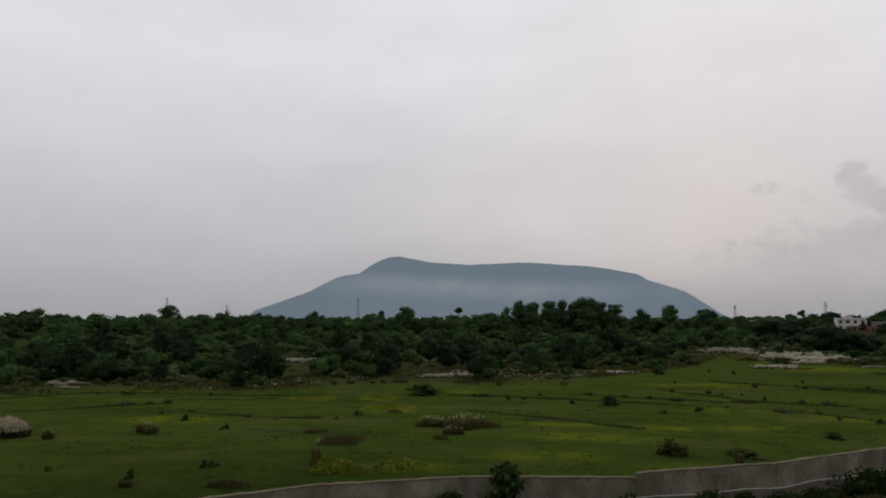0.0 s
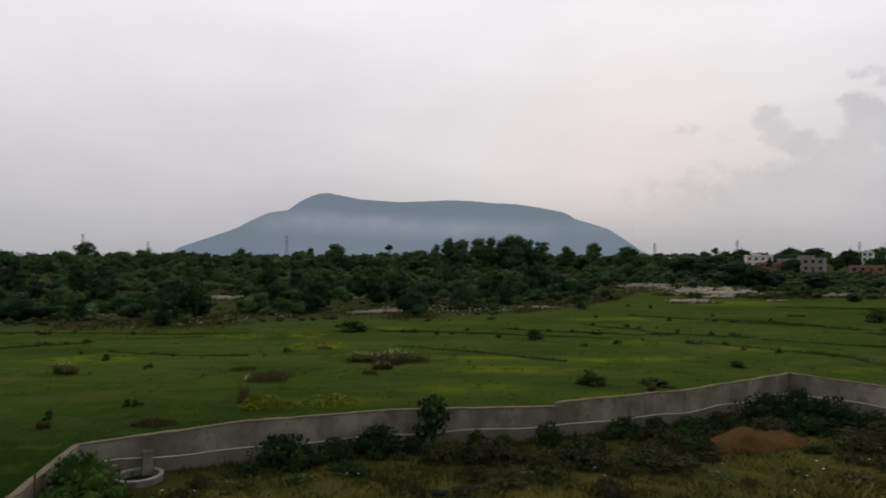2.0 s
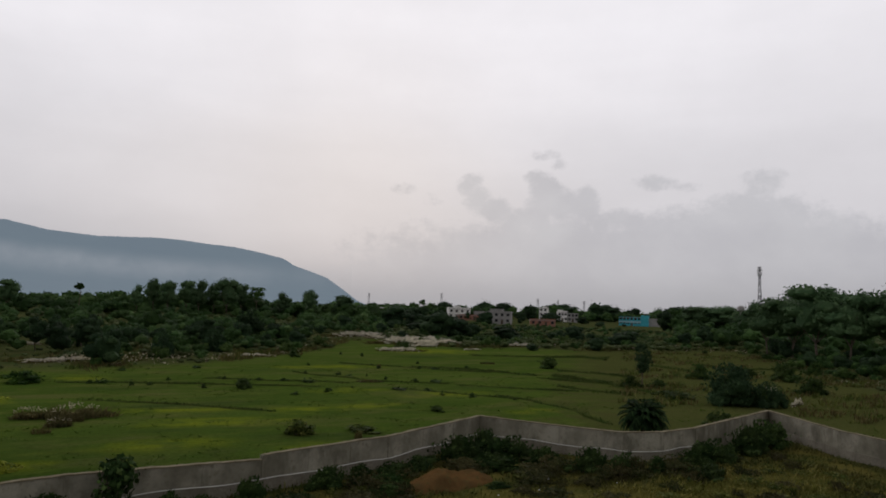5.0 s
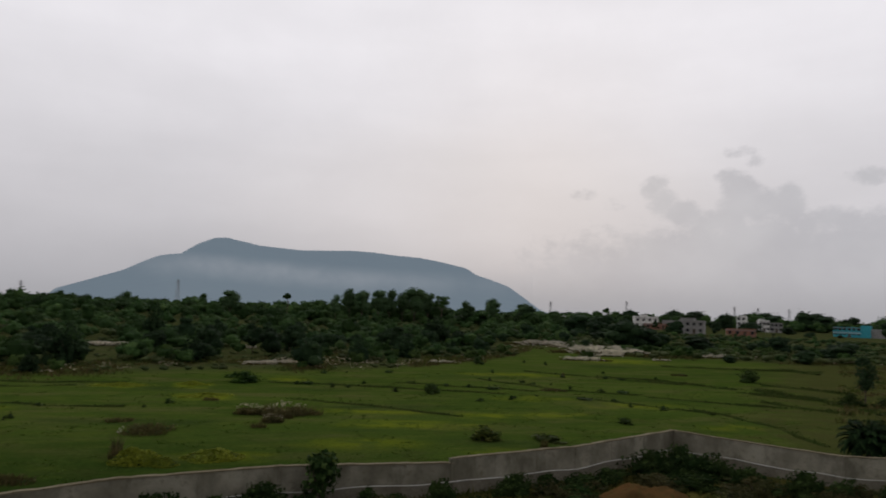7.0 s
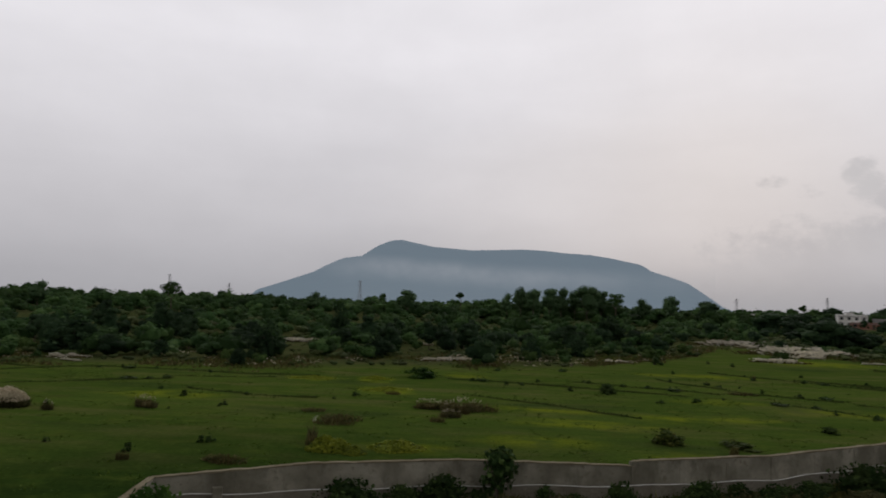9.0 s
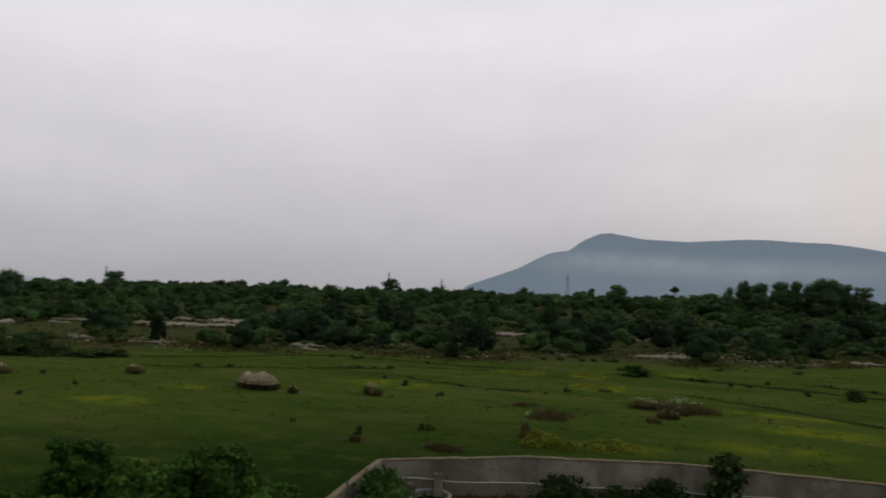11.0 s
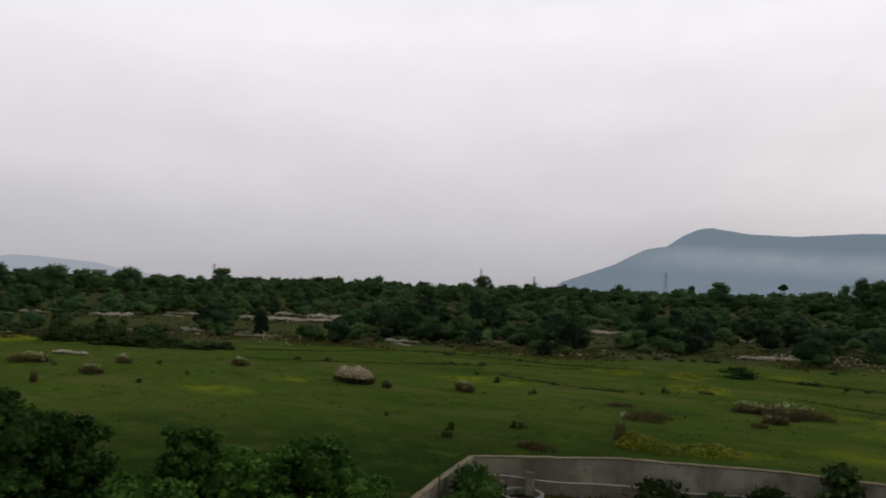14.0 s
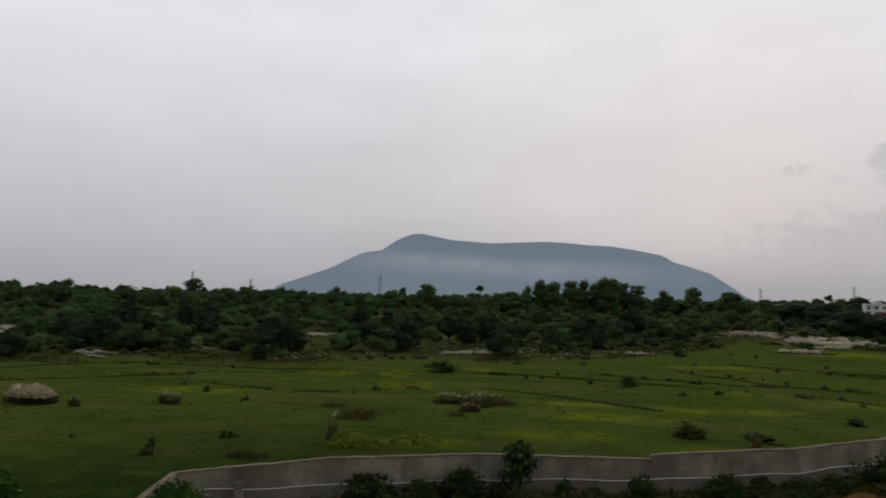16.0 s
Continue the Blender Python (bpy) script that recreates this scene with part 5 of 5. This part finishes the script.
yard_weeds()
YARD_BUSHES = ((-5.2, 29.2, 3.3, 1.35), (-3.2, 29.9, 2.0, 1.0), (-1.3, 30.3, 2.9, 1.4), (0.4, 30.6, 1.6, 0.9), (3.2, 31.0, 1.9, 1.5), (4.4, 30.4, 1.8, 0.9), (6.7, 31.7, 1.5, 1.25), (12.7, 33.6, 2.2, 1.3), (10.7, 32.5, 2.8, 1.2), (14.3, 33.4, 2.4, 1.0), (16.2, 34.3, 3.8, 1.4), (19.4, 35.6, 4.2, 1.7), (-12.5, 27.0, 0.9, 1.2), (-6.5, 28.0, 2.2, 0.7), (21.8, 36.8, 3.7, 1.75), (22.8, 35.2, 3.4, 1.6), (24.0, 33.2, 3.4, 1.7), (25.6, 31.2, 3.2, 1.5), (27.4, 30.2, 2.6, 1.3), (29.5, 29.8, 3.0, 1.4), (32.0, 29.7, 2.8, 1.2), (34.5, 30.3, 3.4, 1.7), (37.0, 31.0, 3.0, 1.5), (39.2, 31.6, 3.9, 2.0), (42.4, 32.6, 3.8, 2.2), (44.5, 33.6, 2.6, 2.0), (-2.5, 28.0, 2.2, 0.6), (8.0, 30.0, 2.6, 0.8), (12.8, 30.3, 3.2, 0.9), (13.4, 31.6, 2.4, 0.8), (20.6, 33.4, 3.4, 1.0), (18.6, 29.8, 2.6, 0.55), (31.0, 27.5, 3.5, 1.0), (10.5, 28.4, 2.2, 0.5), (5.0, 28.0, 2.0, 0.5))
scatter(leafy("bush", "dark green bush growing against the boundary wall", LEAF_DEEP, 3.0, 1.5, 1150, 0.14, "bushes along the wall", 14), YARD_BUSHES, 3.0, 1.5, 11, 1.0, 0.65)
scatter(leafy("bush", "fresh green leafy bush in the corner of the wall", LEAF_FRESH, 3.0, 1.5, 1500, 0.13, "bushes along the wall", 16), ((-11.6, 24.4, 2.9, 2.0), (-12.1, 26.2, 1.6, 1.3), (-11.2, 21.8, 2.4, 1.5)), 3.0, 1.5, 16)
COVER = [(x, y, w, h) for x, y, w, h in ((RNG.uniform(-10, 40), RNG.uniform(17, 33), RNG.uniform(0.8, 2.6), RNG.uniform(0.2, 0.5)) for k in range(170)) if inside(x, y, YARD) and inside(x * 1.06, y * 1.06, YARD) and math.dist((x, y), (-10.75, 27.4)) > 2 and math.dist((x, y), (16.8, 30.8)) > 2.8]
scatter(leafy("weed_clump", "low olive-green weed clump in the yard", WEED_LEAF, 1.8, 0.4, 220, 0.10, "weed clumps in the yard", 7, "weeds", heart=0.5, loose=1.4), COVER[::2], 1.8, 0.4, 12)
scatter(leafy("weed_clump", "low brownish weed clump in the yard", LEAF_YARD, 1.8, 0.4, 200, 0.10, "weed clumps in the yard", 7, "weeds", heart=0.5, loose=1.4), COVER[1::2], 1.8, 0.4, 13)
RANK = [(x, y, RNG.uniform(1.4, 2.8), RNG.uniform(0.5, 1.1)) for x, y in ((RNG.uniform(1, 40), RNG.uniform(24, 34)) for k in range(130)) if inside(x * 1.05, y * 1.05, YARD) and inside(x, y, YARD) and math.dist((x, y), (16.8, 30.8)) > 3.0 and y > 26.5 + 0.1 * x]
scatter(leafy("tall_weed", "rank brownish-olive tall weeds in the yard", LEAF_YARD, 2.0, 0.9, 620, 0.085, "tall weeds in the yard", 9, "weeds", 0.8, 0.55, loose=1.5), RANK, 2.0, 0.9, 15)
sapling = make_tree("sapling", "small leafy tree growing before the wall", 2.5, 1.75, LEAF_DEEP, 480, 0.2, 61, 0.0, lumps=11, core=0.3, stray=0.9, flat=0.8)
sapling.matrix_world = pose(1.1, 31.1, 0)


def ring(bm, x, y, z0, z1, r, w, sides=8):
    """A low ring wall with sides flat faces."""
    rows_ = []
    for rr, z in ((r, z0), (r, z1), (r - w, z1), (r - w, z0)):
        rows_.append([bm.verts.new((x + rr * math.cos((k + 0.5) * math.tau / sides), y + rr * math.sin((k + 0.5) * math.tau / sides), z)) for k in range(sides)])
    for a, b in zip(rows_, rows_[1:] + rows_[:1]):
        for k in range(sides):
            bm.faces.new((a[k], a[(k + 1) % sides], b[(k + 1) % sides], b[k]))
    bmesh.ops.recalc_face_normals(bm, faces=bm.faces)
    return bm


well = thing("well", "low pale concrete well ring with two posts", "well", -10.75, 27.4, 0, 18)
part("ring_wall", ring(bmesh.new(), 0, 0, -0.2, 0.24, 0.95, 0.13, 10), PLINTH, well)
part("rim", ring(bmesh.new(), 0, 0, 0.24, 0.29, 0.97, 0.16, 10), SLAB, well, "worn pale cement rim")
bm = bmesh.new()
bmesh.ops.create_circle(bm, cap_ends=True, radius=0.83, segments=12)
part("water_surface", bm, WATER, well, "dark still water")
part("post", one_box(-0.95, -0.3, 0, -0.76, -0.1, 0.8, bevel=0.02), PLINTH, well)
part("column", one_box(0.1, 0.62, 0, 0.5, 0.9, 1.0, bevel=0.02), CEMENT, well, "stained cement column")

angle_post = thing("steel_post", "rusty steel angle post leaning on the wall", "post", -12.45, 23.0, 0)
bm = box(bmesh.new(), 0, 0, -0.2, 0.07, 0.012, 1.75)
box(bm, 0, 0.012, -0.2, 0.012, 0.08, 1.75)
part("post", bm, BARK, angle_post)


def heap():
    verts, faces, n = [], [], 30
    for i in range(n + 1):
        for j in range(n + 1):
            x, y = (i / n - 0.5) * 4.6, (j / n - 0.5) * 3.4
            d = math.hypot(x / 2.2, y / 1.6)
            z = max(0, 1 - d ** 2.6) * 0.52 * (1 + 0.9 * noise.noise((x * 0.7, y * 0.7, 1.0))) + (0.26 * noise.noise((x * 2.1, y * 2.1, 5.0)) + 0.16 * noise.noise((x * 5, y * 5, 5.0))) * max(0, 1.1 - d)
            verts.append((x, y, z if d < 1 else -0.08))
    for i in range(n):
        for j in range(n):
            k = i * (n + 1) + j
            faces.append((k, k + n + 1, k + n + 2, k + 1))
    ob = tagged(new("soil_mound", mesh("soil_mound", verts, faces, EARTH, True)), "heap of orange-brown earth in the weedy yard", "earth")
    ob.matrix_world = pose(16.8, 31.5, 0.02, 0, 0, 15) @ Matrix.Diagonal((1.3, 1.0, 1.15, 1))


heap()


def burnt_patch(x, y, w, d, seed):
    bm = bmesh.new()
    vs = [bm.verts.new((w / 2 * math.cos(a) * (1 + 0.9 * noise.noise((math.cos(a) * 2, math.sin(a) * 2, seed))), d / 2 * math.sin(a) * (1 + 0.3 * noise.noise((math.cos(a) * 2, math.sin(a) * 2, seed + 3))), 0)) for a in [k * math.tau / 20 for k in range(20)]]
    top = bm.faces.new(vs)
    up = bmesh.ops.extrude_face_region(bm, geom=[top])["geom"]
    for v in up:
        if isinstance(v, bmesh.types.BMVert):
            v.co = Vector((v.co.x * 0.8, v.co.y * 0.8, 0.04))
    me = bpy.data.meshes.new("ash_patch")
    bm.to_mesh(me)
    bm.free()
    me.materials.append(WATER)
    ob = tagged(new("ash_patch", me), "blackened patch of wet ash in the weeds", "ash")
    ob.matrix_world = pose(x, y, 0.03)


burnt_patch(1.2, 25.5, 0.8, 0.5, 1.0)
burnt_patch(2.3, 25.8, 1.3, 0.6, 2.0)
burnt_patch(0.1, 26.4, 0.8, 0.5, 5.0)
burnt_patch(2.9, 27.0, 0.8, 0.6, 9.0)


def litter():
    rng = np.random.default_rng(23)
    spots = [(-2.5, 27.6), (-2.0, 27.3), (-9.3, 25.9), (-8.0, 25.6), (11.6, 31.0), (13.0, 30.6), (12.2, 28.6), (13.4, 27.9), (17.8, 28.3), (20.1, 28.2), (21.2, 28.6), (7.8, 27.6), (8.0, 26.8), (5.6, 29.3), (17.4, 27.2), (21.8, 29.9), (16.2, 26.4), (24.9, 28.0), (9.2, 24.0), (14.6, 24.6)]
    for i, (x, y) in enumerate(spots):
        s = rng.uniform(0.06, 0.12) * (1.8 if i in (10, 15) else 1)
        bm = bmesh.new()
        bmesh.ops.create_icosphere(bm, subdivisions=2, radius=s / 2)
        for v in bm.verts:
            v.co *= 1 + 0.5 * noise.noise(v.co * 9 / s * 0.3 + Vector((i, 0, 0)))
            v.co.z *= 0.3
        ob = tagged(part("plastic_bag", bm, LITTER, None), "crumpled white plastic bag lying in the weeds", "litter", "litter in the yard")
        ob.matrix_world = pose(x, y, 0.22 if i % 2 else 0.15, 0, 0, rng.uniform(0, 360))


litter()

# bushes and small trees outside the wall, below the roof
NEAR = ((-68.8, 29, 4.6, 5.4), (-74.0, 27, 4.4, 5.0), (-60.8, 27.5, 4.7, 4.2), (-57.0, 29, 3.9, 3.6), (-48.6, 28, 3.45, 2.3), (-38.7, 27.5, 2.75, 3.3), (-44.0, 27, 2.3, 3.4), (-52.0, 25, 2.2, 3.6), (-34.5, 27, 1.3, 2.2), (-65.0, 22, 2.7, 3.6), (-70.2, 20, 4.1, 3.0), (-72.0, 24, 4.9, 2.4), (-59.0, 21, 1.9, 3.6), (-48.0, 22.5, 1.6, 3.4), (-41.0, 23.5, 1.5, 3.0), (-54.0, 20, 1.5, 3.2), (-36.0, 22.5, 1.1, 2.4))


def near_bushes():
    rng = np.random.default_rng(41)
    for i, (b, r, h, w) in enumerate(NEAR):
        x, y = at(b, r)
        name = "tree" if h > 3 else "bush"
        # bushes from -68 to -57 take darker leaves, painting the shadow inside the foliage
        deep = (h > 3 and r > 25) or -68 < b < -57
        label = ("dense dark green small tree below the roof" if deep else "fresh green small tree below the roof") if h > 3 else "dense bush below the roof, leaves darkened for shade" if deep else "fresh green leafy bush below the roof"
        leaf = LEAF_TREE if deep and b != -48.6 else LEAF_NEAR
        t = thing(name, label, name, group="bushes outside the wall")
        ls = [(p, q, z, 0.85 * rx, 0.85 * rz) for p, q, z, rx, rz in lumps_for(rng, h, w, 0.02, 20, 0.8)]
        for k in range(7):
            a = k * 0.9 + rng.uniform(-0.2, 0.2)
            ls.append((math.cos(a) * w * 0.33, math.sin(a) * w * 0.33, h * 0.14, w * 0.2, h * 0.2))
        for k in range(34):
            # smaller clumps that break the outline
            x0, y0, z0, rx, rz = ls[rng.integers(20)]
            d = Vector((rng.normal(), rng.normal(), rng.uniform(0.0, 1.6))).normalized()
            q, far = rng.uniform(0.14, 0.42), rng.uniform(0.9, 1.35)
            ls.append((x0 + d.x * rx * far, y0 + d.y * rx * far, min(z0 + d.z * rz * far, h * 1.02), q, q * rng.uniform(0.6, 1.0)))
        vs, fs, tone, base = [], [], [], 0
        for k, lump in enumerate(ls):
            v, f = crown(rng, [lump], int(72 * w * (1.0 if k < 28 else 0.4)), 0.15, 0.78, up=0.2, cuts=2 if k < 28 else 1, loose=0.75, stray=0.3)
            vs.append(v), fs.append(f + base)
            # inner clumps darker, outer ones lighter: lit and shaded leaves painted as tone
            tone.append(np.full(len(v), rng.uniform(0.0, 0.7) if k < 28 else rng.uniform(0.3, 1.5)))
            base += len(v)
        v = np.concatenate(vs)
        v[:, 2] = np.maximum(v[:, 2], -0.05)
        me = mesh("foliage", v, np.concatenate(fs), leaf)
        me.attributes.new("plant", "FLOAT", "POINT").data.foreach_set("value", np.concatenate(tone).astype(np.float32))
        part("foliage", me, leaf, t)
        part("stem", trunk_mesh(rng, h * 0.8, w * 0.8, 0.05 + 0.01 * h, 0.12), BARK, t, "thin woody stems")
        t.matrix_world = pose(x, y, 0, 0, 0, rng.uniform(0, 360))


near_bushes()


# ---- village ----
def house(name, label, bearing, r, w, d, h, mat, storeys=2, bays=4, turn=0.0, parapet=0.7, annex=None, band=None):
    x, y = at(bearing, r)
    t = thing(name, label, "house", x, y, ground_z(x, y), -bearing + turn)
    part("wall", one_box(-w / 2, -d / 2, -0.6, w / 2, d / 2, h, bevel=0.04), mat, t)
    part("roof_slab", one_box(-w / 2 - 0.3, -d / 2 - 0.3, h, w / 2 + 0.3, d / 2 + 0.3, h + 0.18), SLAB, t)
    if parapet:
        bm = bmesh.new()
        for q in ((-w / 2, -d / 2, w / 2, -d / 2 + 0.2), (-w / 2, d / 2 - 0.2, w / 2, d / 2), (-w / 2, -d / 2 + 0.2, -w / 2 + 0.2, d / 2 - 0.2), (w / 2 - 0.2, -d / 2 + 0.2, w / 2, d / 2 - 0.2)):
            box(bm, q[0], q[1], h + 0.18, q[2], q[3], h + 0.18 + parapet)
        part("parapet", bm, mat, t)
    sh = h / storeys
    for s in range(storeys):
        for k in range(bays):
            cx = -w / 2 + w * (k + 0.5) / bays
            if s == 0 and k == bays // 2:
                o = part("door", one_box(cx - 0.55, -d / 2 - 0.04, 0, cx + 0.55, -d / 2 + 0.1, 2.1), BARK, t)
                continue
            o = part("window", one_box(cx - 0.6, -d / 2 - 0.03, s * sh + 1.0, cx + 0.6, -d / 2 + 0.1, s * sh + 2.2), DARKGLASS, t)
            part("sunshade", one_box(cx - 0.8, -d / 2 - 0.5, s * sh + 2.25, cx + 0.8, -d / 2 + 0.05, s * sh + 2.33), SLAB, o)
        if band and s:
            part("band", one_box(-w / 2 - 0.05, -d / 2 - 0.12, s * sh - 0.45, w / 2 + 0.05, -d / 2 + 0.05, s * sh + 0.35), band, t)
    if annex:
        ax, aw, ah = annex
        part("stair_tower", one_box(ax - aw / 2, -d / 2 + 0.6, h + 0.18, ax + aw / 2, d / 2 - 0.6, h + 0.18 + ah, bevel=0.03), mat, t)
        part("tower_slab", one_box(ax - aw / 2 - 0.25, -d / 2 + 0.35, h + 0.18 + ah, ax + aw / 2 + 0.25, d / 2 - 0.35, h + 0.34 + ah), SLAB, t)
    return t


house("house", "white two-storey flat-roofed house among trees", 28.2, 372, 12.0, 8, 5.2, WHITEWASH, 2, 4, 8, annex=(-0.9, 3.2, 1.6))
house("house", "low whitewashed house with a rust-red front", 29.25, 354, 14.0, 6, 2.3, REDWALL, 1, 4, 4, parapet=0.4)
house("house", "low grey shed behind the white house", 30.1, 380, 8.0, 6, 3.8, GREYWALL, 1, 3, 0, parapet=0.4)
house("house", "unpainted grey two-storey concrete house", 31.75, 318, 10.6, 9, 5.4, GREYWALL, 2, 4, -6, parapet=0.3, annex=(-1.6, 5.6, 1.2))
house("house", "pink and rust-red single-storey house", 35.3, 312, 11.4, 7, 2.5, REDWALL, 1, 4, 3, parapet=0.5)
house("house", "white three-storey house behind the red one", 35.4, 392, 4.6, 8, 7.0, WHITEWASH, 3, 2, -5, parapet=0.4, annex=(0.6, 2.2, 1.0))
house("house", "white two-storey house with a roof tower", 36.9, 388, 5.2, 7, 5.2, WHITEWASH, 2, 3, 6, annex=(-0.9, 2.4, 1.3))
house("house", "grey two-storey house beside trees", 37.8, 384, 5.6, 7, 4.4, GREYWALL, 2, 3, 0, parapet=0.4)
house("house", "pale far house on the skyline among trees", -55.7, 520, 9.0, 8, 8.0, GREYWALL, 3, 3, 0)
house("house", "white far house at the end of the woods", 22.3, 430, 16.0, 8, 3.6, WHITEWASH, 1, 5, 0)
hall = house("hall", "turquoise two-storey hall with pale bands", 42.45, 362, 10.8, 9, 4.0, TURQUOISE, 2, 6, -4, parapet=0.3, band=BLUEPALE)
part("end_tower", one_box(5.4, -5.0, -0.6, 9.2, 4.2, 5.4, bevel=0.04), TURQUOISE, hall, "taller turquoise end block")
part("side_shed", one_box(9.2, -3.0, -0.6, 17.0, 4.0, 3.9, bevel=0.04), GREYWALL, hall, "grey lean-to")


def village_trees():
    rng = np.random.default_rng(63)
    spots = ((45.2, 300, 12.6, 8.6), (42.5, 432, 10.0, 13.0), (26.6, 360, 6.5, 6.0), (29.0, 352, 3.6, 4.0), (30.4, 305, 5.2, 4.6), (33.5, 372, 8.2, 9.0), (34.3, 378, 7.8, 8.0), (36.0, 350, 5.0, 6.5), (38.6, 360, 6.0, 9.0), (39.6, 440, 9.0, 14.0), (41.0, 450, 8.6, 12.0), (44.6, 372, 6.5, 8.0), (30.4, 440, 8.0, 12.0), (32.2, 450, 8.0, 12.0), (29.3, 450, 7.6, 12.0), (36.2, 450, 8.0, 12.0), (37.6, 445, 8.2, 12.0), (38.7, 455, 8.4, 12.0), (27.0, 450, 7.4, 12.0), (46.3, 440, 8.6, 14.0), (43.6, 440, 8.8, 12.0), (33.4, 330, 1.6, 4.0), (40.0, 330, 2.0, 5.0), (37.6, 335, 1.7, 4.5), (25.2, 350, 5.5, 7.0), (24.0, 345, 5.0, 7.0), (31.6, 320, 1.6, 4.0), (28.0, 330, 2.2, 5.0), (42.0, 340, 1.2, 4.0), (26.0, 250, 5.0, 8.0), (24.4, 240, 5.6, 9.0), (28.3, 255, 4.0, 6.0), (22.6, 235, 5.0, 8.0), (26.7, 192, 7.2, 10.0), (27.8, 197, 6.2, 7.0), (34.5, 158, 2.6, 7.0), (39.8, 168, 2.8, 8.0), (22.6, 265, 7.0, 8.0), (24.6, 225, 6.0, 9.0), (29.3, 200, 4.0, 7.0), (32.4, 200, 3.8, 6.0), (36.2, 215, 3.6, 8.0), (38.0, 205, 4.2, 9.0), (41.8, 190, 4.0, 8.0))
    masters = [make_tree("tree", "dark green tree among the houses", 7, 7, LEAF_DARK, 480, 0.40, 700 + k, -0.2, lumps=9, group="village trees") for k in range(3)]
    for i, (b, r, h, w) in enumerate(spots):
        x, y = at(b, r)
        w = min(w, 1.45 * h)
        m = pose(x, y, ground_z(x, y), 0, 0, rng.uniform(0, 360)) @ Matrix.Diagonal((w / 7, w / 7, h / (8.2 if r < 400 else 7.2), 1))
        if i < 3:
            masters[i].matrix_world = m
        else:
            copy_thing(masters[i % 3], m)


village_trees()


def lattice_tower(name, label, bearing, r, h, w0, w1, arms, thick, group="", metal=None):
    metal = metal or STEEL
    x, y = at(bearing, r)
    t = thing(name, label, "tower", x, y, ground_z(x, y), -bearing + 20, group)
    cs = ((1, 1), (-1, 1), (-1, -1), (1, -1))
    for cx, cy in cs:
        part("leg", bar(bmesh.new(), (cx * w0 / 2, cy * w0 / 2, -0.3), (cx * w1 / 2, cy * w1 / 2, h), thick, thick * 0.7, 5), metal, t)
    levels = 9
    bm = bmesh.new()
    for k in range(levels):
        q0, q1 = k / levels, (k + 1) / levels
        a, b = (w0 + (w1 - w0) * q0) / 2, (w0 + (w1 - w0) * q1) / 2
        for (c0, d0), (c1, d1) in zip(cs, cs[1:] + cs[:1]):
            bar(bm, (c0 * a, d0 * a, q0 * h), (c1 * b, d1 * b, q1 * h), thick * 0.5, None, 4)
            bar(bm, (c1 * a, d1 * a, q0 * h), (c0 * b, d0 * b, q1 * h), thick * 0.5, None, 4)
    part("bracing", bm, metal, t)
    for z, reach in arms:
        bm = bmesh.new()
        for side in (1, -1):
            bar(bm, (0, 0, h * z + 0.5), (side * reach, 0, h * z), thick * 0.7, thick * 0.3, 4)
            bar(bm, (0, 0, h * z - 0.5), (side * reach, 0, h * z), thick * 0.6, thick * 0.3, 4)
        part("cross_arm", bm, metal, t)
    return t


mast = lattice_tower("phone_mast", "tall grey steel lattice phone mast with antennas", 52.08, 420, 34.8, 2.3, 0.6, (), 0.13)
for z, n, q in ((34.0, 4, 0.9), (31.2, 4, 1.0)):
    part("platform", one_box(-1.2, -1.2, z - 1.4, 1.2, 1.2, z - 1.28), STEEL, mast)
    for k in range(n):
        a = k * math.tau / n
        part("antenna", one_box(q * math.cos(a) - 0.14, q * math.sin(a) - 0.14, z - 1.2, q * math.cos(a) + 0.14, q * math.sin(a) + 0.14, z + 0.9, bevel=0.03), SLAB, mast, "pale panel antenna")
for b, e in ((-25.3, 1.62), (-20.8, 1.1), (-10.16, 1.72), (20.53, 1.1), (26.7, 1.3), (34.87, 1.1), (36.54, 1.03), (38.69, 1.02), (-47.4, 1.24), (-63.2, 0.9)):
    h = EYE - 4 + 950 * math.tan(radians(e))
    lattice_tower("pylon", "distant grey steel lattice power pylon", b, 950, h, h * 0.16, 1.0, ((0.78, 4.2), (0.88, 3.4), (0.97, 2.6)), 0.14, "power pylons on the skyline", PYLON)


def water_tank():
    x, y = at(50.74, 400)
    t = thing("water_tower", "grey concrete water tank on a thin stem", "water tower", x, y, ground_z(x, y))
    part("stem", bar(bmesh.new(), (0, 0, -0.3), (0, 0, 9.0), 0.55, 0.5, 10), SLAB, t)
    bm = bmesh.new()
    bar(bm, (0, 0, 8.6), (0, 0, 9.6), 0.8, 1.9, 14)
    bar(bm, (0, 0, 9.6), (0, 0, 11.4), 1.9, 1.9, 14)
    bar(bm, (0, 0, 11.4), (0, 0, 12.2), 2.0, 0.5, 14)
    part("tank", bm, SLAB, t)


water_tank()
